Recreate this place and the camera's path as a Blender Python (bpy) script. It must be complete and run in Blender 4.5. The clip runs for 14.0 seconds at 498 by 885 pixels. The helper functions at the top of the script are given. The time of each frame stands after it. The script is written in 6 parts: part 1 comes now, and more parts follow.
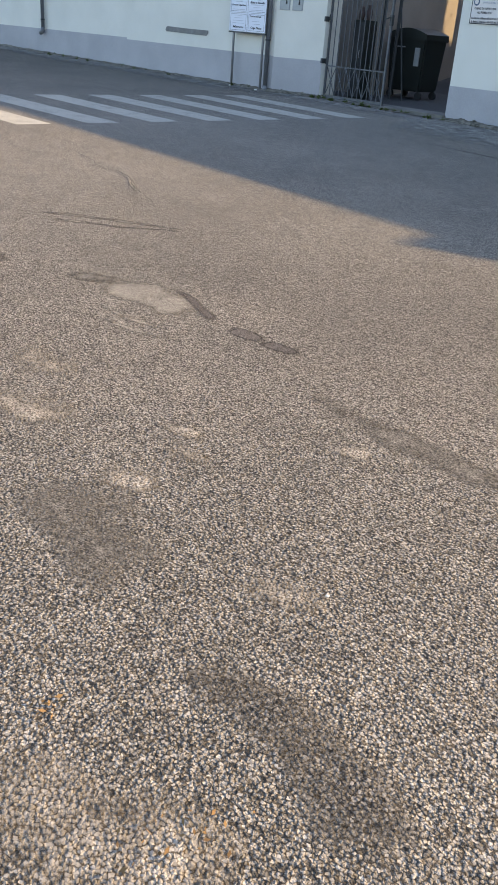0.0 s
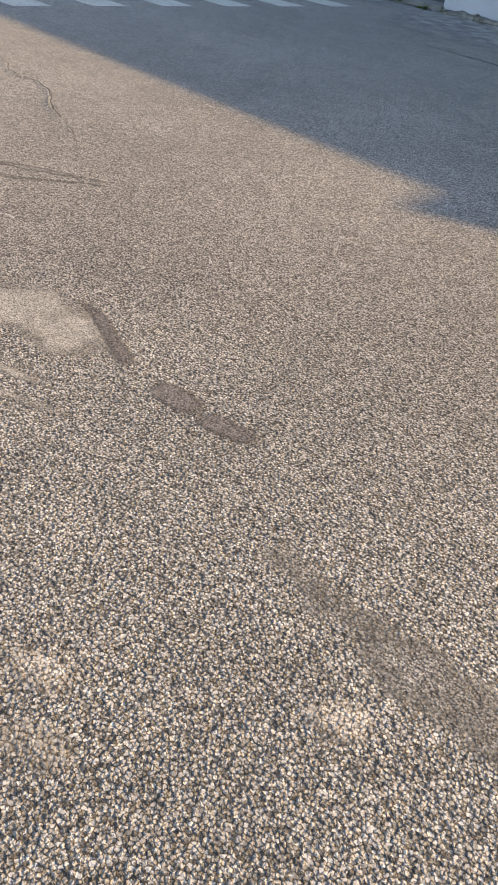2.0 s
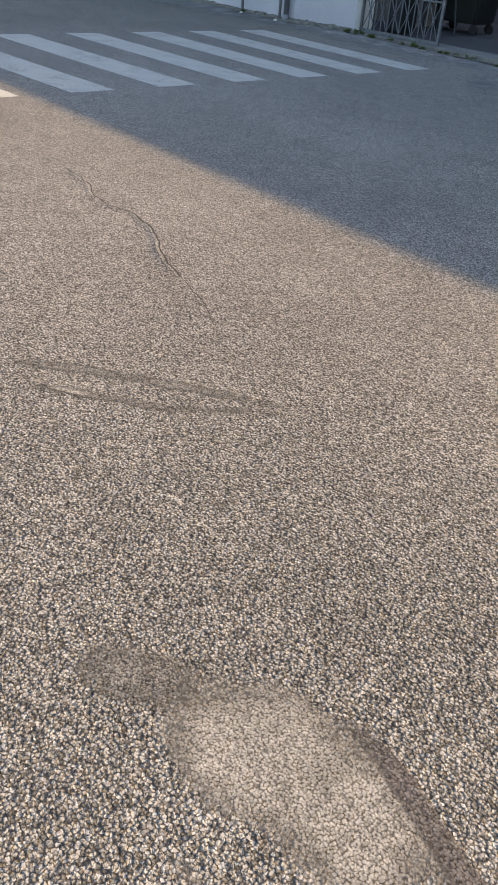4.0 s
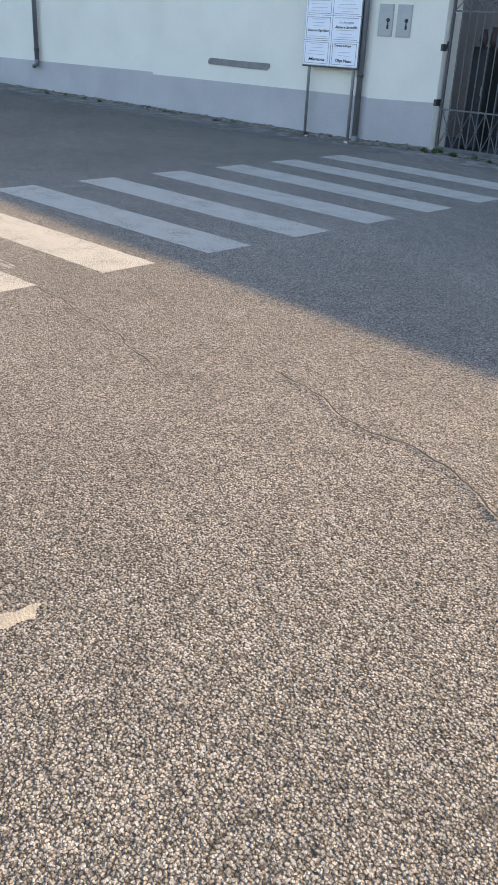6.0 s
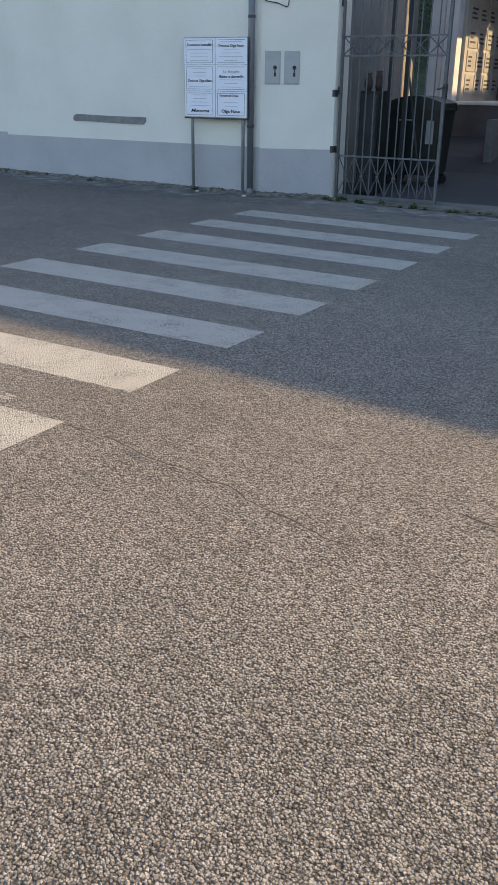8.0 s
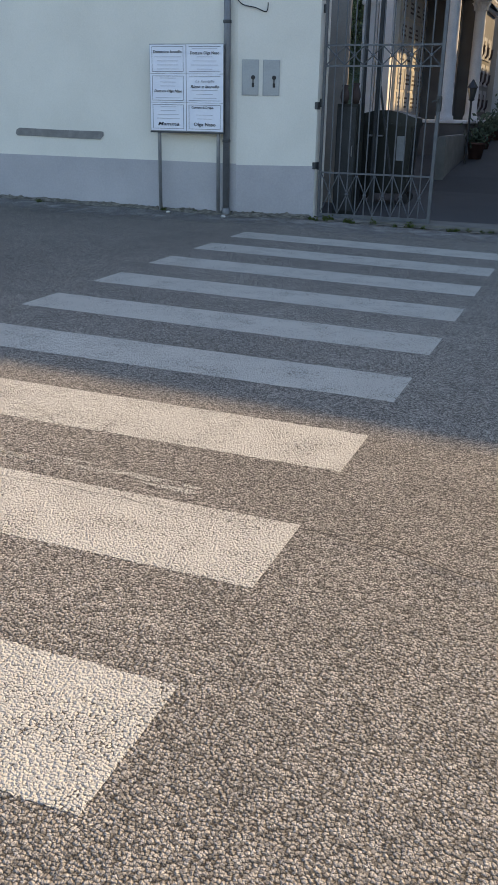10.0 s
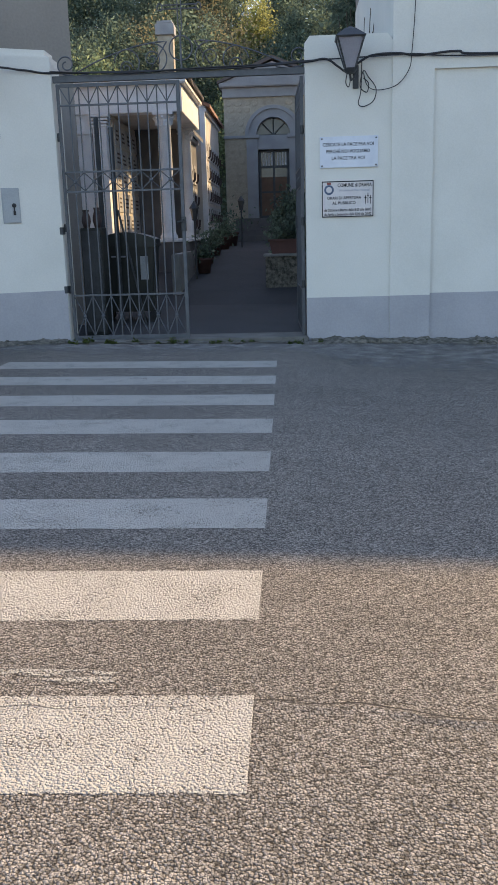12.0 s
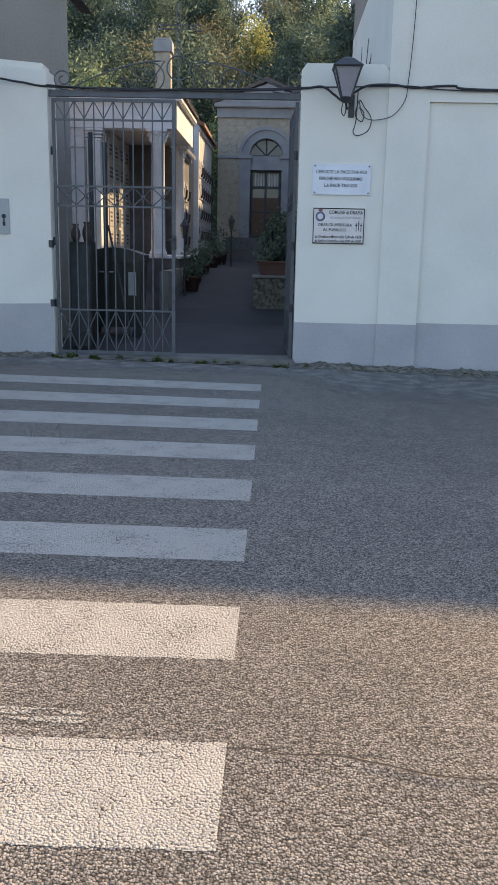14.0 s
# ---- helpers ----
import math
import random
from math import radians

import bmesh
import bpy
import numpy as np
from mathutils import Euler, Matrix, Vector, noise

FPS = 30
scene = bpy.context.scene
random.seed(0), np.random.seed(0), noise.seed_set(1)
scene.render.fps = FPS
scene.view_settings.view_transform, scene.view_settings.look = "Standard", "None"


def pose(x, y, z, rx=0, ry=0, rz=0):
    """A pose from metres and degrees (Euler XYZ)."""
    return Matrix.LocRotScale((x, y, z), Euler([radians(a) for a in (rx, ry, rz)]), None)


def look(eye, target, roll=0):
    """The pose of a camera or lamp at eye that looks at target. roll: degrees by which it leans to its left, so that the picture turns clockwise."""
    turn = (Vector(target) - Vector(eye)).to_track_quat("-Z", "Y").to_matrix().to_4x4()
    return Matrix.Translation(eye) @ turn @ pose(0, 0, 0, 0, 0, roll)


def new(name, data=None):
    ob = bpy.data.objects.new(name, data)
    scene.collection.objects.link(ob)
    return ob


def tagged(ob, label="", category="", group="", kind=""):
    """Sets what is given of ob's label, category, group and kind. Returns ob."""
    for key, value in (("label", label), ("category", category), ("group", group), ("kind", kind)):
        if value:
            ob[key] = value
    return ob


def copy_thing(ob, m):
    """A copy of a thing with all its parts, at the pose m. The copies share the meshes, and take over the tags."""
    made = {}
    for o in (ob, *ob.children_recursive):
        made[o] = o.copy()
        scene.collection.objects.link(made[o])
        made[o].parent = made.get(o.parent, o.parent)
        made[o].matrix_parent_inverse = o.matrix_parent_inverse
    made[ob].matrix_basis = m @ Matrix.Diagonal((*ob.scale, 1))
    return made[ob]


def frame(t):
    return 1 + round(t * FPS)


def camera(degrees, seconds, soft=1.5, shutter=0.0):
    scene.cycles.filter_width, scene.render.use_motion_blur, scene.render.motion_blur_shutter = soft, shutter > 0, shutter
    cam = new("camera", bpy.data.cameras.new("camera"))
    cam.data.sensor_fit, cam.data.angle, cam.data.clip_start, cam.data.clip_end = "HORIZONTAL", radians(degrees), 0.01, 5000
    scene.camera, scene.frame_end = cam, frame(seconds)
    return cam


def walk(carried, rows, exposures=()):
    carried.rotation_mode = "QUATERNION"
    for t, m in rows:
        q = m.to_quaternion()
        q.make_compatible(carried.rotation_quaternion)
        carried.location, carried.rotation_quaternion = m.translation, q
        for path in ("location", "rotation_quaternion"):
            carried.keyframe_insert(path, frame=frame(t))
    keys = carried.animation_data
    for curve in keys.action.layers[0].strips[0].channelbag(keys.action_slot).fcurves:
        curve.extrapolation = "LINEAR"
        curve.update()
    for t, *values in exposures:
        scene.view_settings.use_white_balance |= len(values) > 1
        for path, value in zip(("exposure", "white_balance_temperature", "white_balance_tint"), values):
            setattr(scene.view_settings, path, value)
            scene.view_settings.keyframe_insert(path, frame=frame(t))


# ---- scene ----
import itertools

cam = camera(32.7, 14.0, soft=1.1)
PATH = [
    (0, (12.605, -13.412, 1.271), (11.316, -12.163, 0.389), 4.4),
    (0.2, (12.586, -13.308, 1.254), (11.489, -11.943, 0.288), 5.0),
    (0.3, (12.588, -13.272, 1.238), (11.619, -11.836, 0.24), 6.8),
    (0.4, (12.549, -13.229, 1.23), (11.723, -11.724, 0.204), 9.3),
    (0.5, (12.518, -13.16, 1.221), (11.829, -11.596, 0.18), 11.7),
    (1, (12.28, -12.854, 1.263), (11.794, -11.192, 0.249), 14.7),
    (1.2, (12.165, -12.691, 1.25), (11.66, -11.037, 0.246), 13.6),
    (1.3, (12.07, -12.601, 1.268), (11.51, -10.976, 0.244), 12.6),
    (1.5, (11.887, -12.46, 1.268), (11.083, -10.955, 0.225), 8.6),
    (1.6, (11.844, -12.344, 1.263), (10.834, -10.984, 0.2), 6.4),
    (1.9, (11.552, -12.245, 1.276), (10.432, -11.003, 0.179), 6.8),
    (2, (11.453, -12.212, 1.305), (10.32, -10.979, 0.211), 7.2),
    (2.2, (11.32, -12.198, 1.383), (10.186, -10.968, 0.288), 8.1),
    (4.3, (9.235, -11.633, 1.465), (8.049, -10.404, 0.425), 5.0),
    (4.5, (9.005, -11.632, 1.455), (7.801, -10.417, 0.419), 4.9),
    (5, (8.473, -11.56, 1.438), (7.263, -10.311, 0.45), 6.2),
    (5.5, (7.948, -11.583, 1.506), (6.701, -10.303, 0.609), 4.0),
    (6, (7.435, -11.594, 1.528), (6.204, -10.279, 0.659), 3.0),
    (6.5, (6.895, -11.562, 1.504), (5.606, -10.313, 0.622), -0.1),
    (7, (6.449, -11.616, 1.508), (5.188, -10.299, 0.688), 2.3),
    (7.2, (6.297, -11.622, 1.555), (5.147, -10.183, 0.776), 3.0),
    (9.3, (4.166, -11.38, 1.399), (3.296, -9.747, 0.638), 0.1),
    (9.5, (3.993, -11.358, 1.372), (3.126, -9.716, 0.629), 0.4),
    (10, (3.582, -11.289, 1.384), (2.9, -9.556, 0.657), 1.1),
    (10.5, (3.196, -11.166, 1.395), (2.549, -9.431, 0.639), -0.4),
    (11, (2.964, -11.12, 1.407), (2.62, -9.265, 0.742), 0.3),
    (11.5, (2.901, -11.079, 1.397), (2.765, -9.154, 0.871), -0.5),
    (12, (2.889, -11.021, 1.387), (2.786, -9.083, 0.906), -1.6),
    (12.5, (2.891, -11.004, 1.39), (2.814, -9.064, 0.909), -1.4),
    (13, (2.888, -11.004, 1.396), (2.83, -9.063, 0.917), -1.9),
    (13.5, (2.874, -10.945, 1.401), (2.815, -8.997, 0.952), -1.1),
    (14, (2.871, -10.951, 1.443), (2.815, -9.001, 1.0), 1.2),
]
walk(cam, [(t, look(e, g, r)) for t, e, g, r in PATH],
     [(0, 1.30, 6500, 12), (1, 1.50, 6500, 12), (2.2, 1.48, 6500, 12), (4.3, 1.38, 6500, 12), (6.3, 1.44, 6500, 12), (7.0, 1.2, 6500, 12), (9.5, 1.0, 6500, 12), (11, 1.0, 6500, 12), (12.5, 1.12, 6600, 15), (14, 1.12, 6600, 15)])

# ---- light ----
SUN_AZ, SUN_EL = radians(40), radians(28)      # from +y towards +x, above the horizon
world = bpy.data.worlds.new("sky")
scene.world = world
world.use_nodes = True
wn = world.node_tree.nodes
sky = wn.new("ShaderNodeTexSky")
sky.sky_type, sky.sun_disc = "NISHITA", False
sky.sun_elevation, sky.sun_rotation = SUN_EL, SUN_AZ
world.node_tree.links.new(sky.outputs[0], wn["Background"].inputs[0])
wn["Background"].inputs[1].default_value = 0.17
sun_way = Vector((math.sin(SUN_AZ) * math.cos(SUN_EL), math.cos(SUN_AZ) * math.cos(SUN_EL), math.sin(SUN_EL)))
sun = new("sun", bpy.data.lights.new("sun", "SUN"))
sun.data.energy, sun.data.angle, sun.data.color = 3.7, radians(0.8), (1.0, 0.715, 0.36)
sun.matrix_world = look(sun_way * 60, (0, 0, 0))


# ---- materials ----
def mat(name, col, col2=None, rough=0.8, metal=0.0, scale=6.0, fine=60.0, bump=0.15, mix=0.6, dist=0.01, island=0.0):
    """Two colours mixed by large and fine noise, with fine relief."""
    m = bpy.data.materials.new(name)
    m.use_nodes = True
    n, l = m.node_tree.nodes, m.node_tree.links
    b = n["Principled BSDF"]
    b.inputs["Roughness"].default_value, b.inputs["Metallic"].default_value = rough, metal
    tc = n.new("ShaderNodeTexCoord")
    big, small = n.new("ShaderNodeTexNoise"), n.new("ShaderNodeTexNoise")
    big.inputs["Scale"].default_value, small.inputs["Scale"].default_value = scale, fine
    big.inputs["Detail"].default_value, small.inputs["Detail"].default_value = 5, 3
    for t in (big, small):
        l.new(tc.outputs["Object"], t.inputs["Vector"])
    add = n.new("ShaderNodeMix")
    add.inputs[0].default_value = 0.35
    l.new(big.outputs["Fac"], add.inputs[2])
    l.new(small.outputs["Fac"], add.inputs[3])
    ramp = n.new("ShaderNodeValToRGB")
    c2 = col2 or tuple(c * 0.7 for c in col)
    ramp.color_ramp.elements[0].position, ramp.color_ramp.elements[1].position = 0.5 - 0.25 * mix, 0.5 + 0.25 * mix
    ramp.color_ramp.elements[0].color, ramp.color_ramp.elements[1].color = (*c2, 1), (*col, 1)
    l.new(add.outputs[0], ramp.inputs[0])
    out = ramp.outputs[0]
    if island:
        geo, hsv, mr = n.new("ShaderNodeNewGeometry"), n.new("ShaderNodeHueSaturation"), n.new("ShaderNodeMapRange")
        mr.inputs["To Min"].default_value, mr.inputs["To Max"].default_value = 1 - island, 1 + island
        l.new(geo.outputs["Random Per Island"], mr.inputs["Value"])
        l.new(mr.outputs[0], hsv.inputs["Value"])
        l.new(out, hsv.inputs["Color"])
        out = hsv.outputs[0]
    l.new(out, b.inputs["Base Color"])
    bp = n.new("ShaderNodeBump")
    bp.inputs["Strength"].default_value, bp.inputs["Distance"].default_value = bump, dist
    l.new(small.outputs["Fac"], bp.inputs["Height"])
    l.new(bp.outputs[0], b.inputs["Normal"])
    return m


def chippings(name, dark, mid, light, scale, paint=None, wear=0.5, strength=1.0, rough=0.85, soft=False, edge_low=0.22, edge_high=0.80):
    """Crushed stone chippings in tar; with paint: a coat over the stones, worn off some hollows; soft: thins out by the mesh's fade."""
    m = bpy.data.materials.new(name)
    m.use_nodes = True
    n, l = m.node_tree.nodes, m.node_tree.links
    b = n["Principled BSDF"]
    b.inputs["Roughness"].default_value, b.inputs["Specular IOR Level"].default_value = rough, 0.25

    def put(socket, value):
        if isinstance(value, bpy.types.NodeSocket):
            l.new(value, socket)
        else:
            socket.default_value = value

    def calc(op, a, c=0.0, d=0.0):
        k = n.new("ShaderNodeMath")
        k.operation = op
        for q, v in enumerate((a, c, d)):
            put(k.inputs[q], v)
        return k.outputs[0]

    def vec(op, a, c):
        k = n.new("ShaderNodeVectorMath")
        k.operation = op
        put(k.inputs[0], a), put(k.inputs[1], c)
        return k.outputs["Value" if op == "DOT_PRODUCT" else "Vector"]

    def span(v, a, c, lo=0.0, hi=1.0, smooth=False):
        k = n.new("ShaderNodeMapRange")
        if smooth:
            k.interpolation_type = "SMOOTHSTEP"
        for key, q in (("Value", v), ("From Min", a), ("From Max", c), ("To Min", lo), ("To Max", hi)):
            put(k.inputs[key], q)
        return k.outputs[0]

    def cloud(sc, detail):
        k = n.new("ShaderNodeTexNoise")
        k.inputs["Scale"].default_value, k.inputs["Detail"].default_value = sc, detail
        l.new(tc.outputs["Object"], k.inputs["Vector"])
        return k

    def blend(fac, a, c, how="MIX"):
        k = n.new("ShaderNodeMix")
        k.data_type, k.blend_type = "RGBA", how
        put(k.inputs[0], fac), put(k.inputs[6], a), put(k.inputs[7], c)
        return k.outputs[2]

    tc = n.new("ShaderNodeTexCoord")
    big, mid_n, jit, grit, spots = cloud(0.45, 6), cloud(5.0, 5), cloud(scale * 1.1, 3), cloud(scale * 2.6, 2), cloud(52.0, 4)
    where = vec("ADD", tc.outputs["Object"], vec("MULTIPLY", jit.outputs["Color"], (1.5 / scale,) * 3))
    cells = []
    for feature in ("F1", "DISTANCE_TO_EDGE"):
        v = n.new("ShaderNodeTexVoronoi")
        v.voronoi_dimensions, v.feature = "2D", feature
        v.inputs["Scale"].default_value = scale
        l.new(where, v.inputs["Vector"])
        cells.append(v)
    stone, edge = cells
    sep = n.new("ShaderNodeSeparateColor")
    l.new(stone.outputs["Color"], sep.inputs[0])
    ramp = n.new("ShaderNodeValToRGB")
    cr = ramp.color_ramp
    cr.elements[0].position, cr.elements[0].color = 0.0, (*dark, 1)
    cr.elements[1].position, cr.elements[1].color = 1.0, (*light, 1)
    e = cr.elements.new(0.4)
    e.color = (*mid, 1)
    l.new(sep.outputs[0], ramp.inputs[0])
    # tar between the stones, darkened for their gap shade, and a few stones lost
    rim = edge.outputs["Distance"]
    lost = span(sep.outputs[2], 0.90, 0.93)
    far = stone.outputs["Distance"]
    gap = calc("MULTIPLY", span(far, 0.36, 0.66), span(rim, 0.03, 0.26, 1.0, 0.3))
    gap = calc("MAXIMUM", gap, calc("MULTIPLY", lost, 0.55))
    out = blend(gap, ramp.outputs[0], (*(c * k for c, k in zip(dark, (0.24, 0.2, 0.15))), 1))
    # stains at two scales
    mm = calc("ADD", calc("MULTIPLY", big.outputs["Fac"], 0.6), calc("MULTIPLY", mid_n.outputs["Fac"], 0.4))
    comb = n.new("ShaderNodeCombineColor")
    tone = calc("MULTIPLY", span(mm, 0.3, 0.7, 0.78, 1.22), span(spots.outputs["Fac"], 0.32, 0.68, 0.78, 1.22))
    for k in range(3):
        l.new(tone, comb.inputs[k])
    out = blend(1.0, out, comb.outputs[0], "MULTIPLY")
    if paint:
        lack = calc("ADD", calc("MULTIPLY", mid_n.outputs["Fac"], 0.45), calc("MULTIPLY_ADD", spots.outputs["Fac"], 0.45, calc("MULTIPLY", gap, 0.22)))
        out = blend(span(lack, 0.70 - 0.14 * wear, 0.76 - 0.14 * wear, 1.0, 0.0), out, (*paint, 1))
    l.new(out, b.inputs["Base Color"])
    # broken faces: each stone leans its own way
    lean = vec("DOT_PRODUCT", vec("SUBTRACT", where, stone.outputs["Position"]), vec("SUBTRACT", stone.outputs["Color"], (0.5, 0.5, 0.5)))
    dome = span(far, 0.10, 0.80, 1.0, 0.0, True)
    height = calc("MULTIPLY", dome, calc("MULTIPLY_ADD", sep.outputs[1], 0.6, 0.6))
    height = calc("MULTIPLY", height, calc("MULTIPLY_ADD", lost, -0.7, 1.0))
    height = calc("MULTIPLY_ADD", calc("MULTIPLY", lean, dome), scale * 0.45, height)
    height = calc("MULTIPLY_ADD", grit.outputs["Fac"], 0.22, height)
    bp = n.new("ShaderNodeBump")
    bp.inputs["Strength"].default_value, bp.inputs["Distance"].default_value = strength, 0.85 / scale
    l.new(height, bp.inputs["Height"])
    l.new(bp.outputs[0], b.inputs["Normal"])
    if soft:
        fade, clear, mx = n.new("ShaderNodeAttribute"), n.new("ShaderNodeBsdfTransparent"), n.new("ShaderNodeMixShader")
        fade.attribute_name = "fade"
        ragged_n = cloud(5.0, 6)
        amount = calc("ADD", fade.outputs["Fac"], calc("MULTIPLY_ADD", ragged_n.outputs["Fac"], 1.3, -0.65))
        l.new(span(amount, edge_low, edge_high), mx.inputs[0])
        l.new(clear.outputs[0], mx.inputs[1])
        l.new(b.outputs[0], mx.inputs[2])
        l.new(mx.outputs[0], n["Material Output"].inputs["Surface"])
    return m


def leafy(m):
    """Lets light through thin leaves."""
    n, l = m.node_tree.nodes, m.node_tree.links
    b = n["Principled BSDF"]
    b.inputs["Roughness"].default_value, b.inputs["Specular IOR Level"].default_value = 0.8, 0.15
    tr, mx = n.new("ShaderNodeBsdfTranslucent"), n.new("ShaderNodeMixShader")
    l.new(b.inputs["Base Color"].links[0].from_socket, tr.inputs["Color"])
    mx.inputs[0].default_value = 0.6
    l.new(b.outputs[0], mx.inputs[1])
    l.new(tr.outputs[0], mx.inputs[2])
    l.new(mx.outputs[0], n["Material Output"].inputs["Surface"])


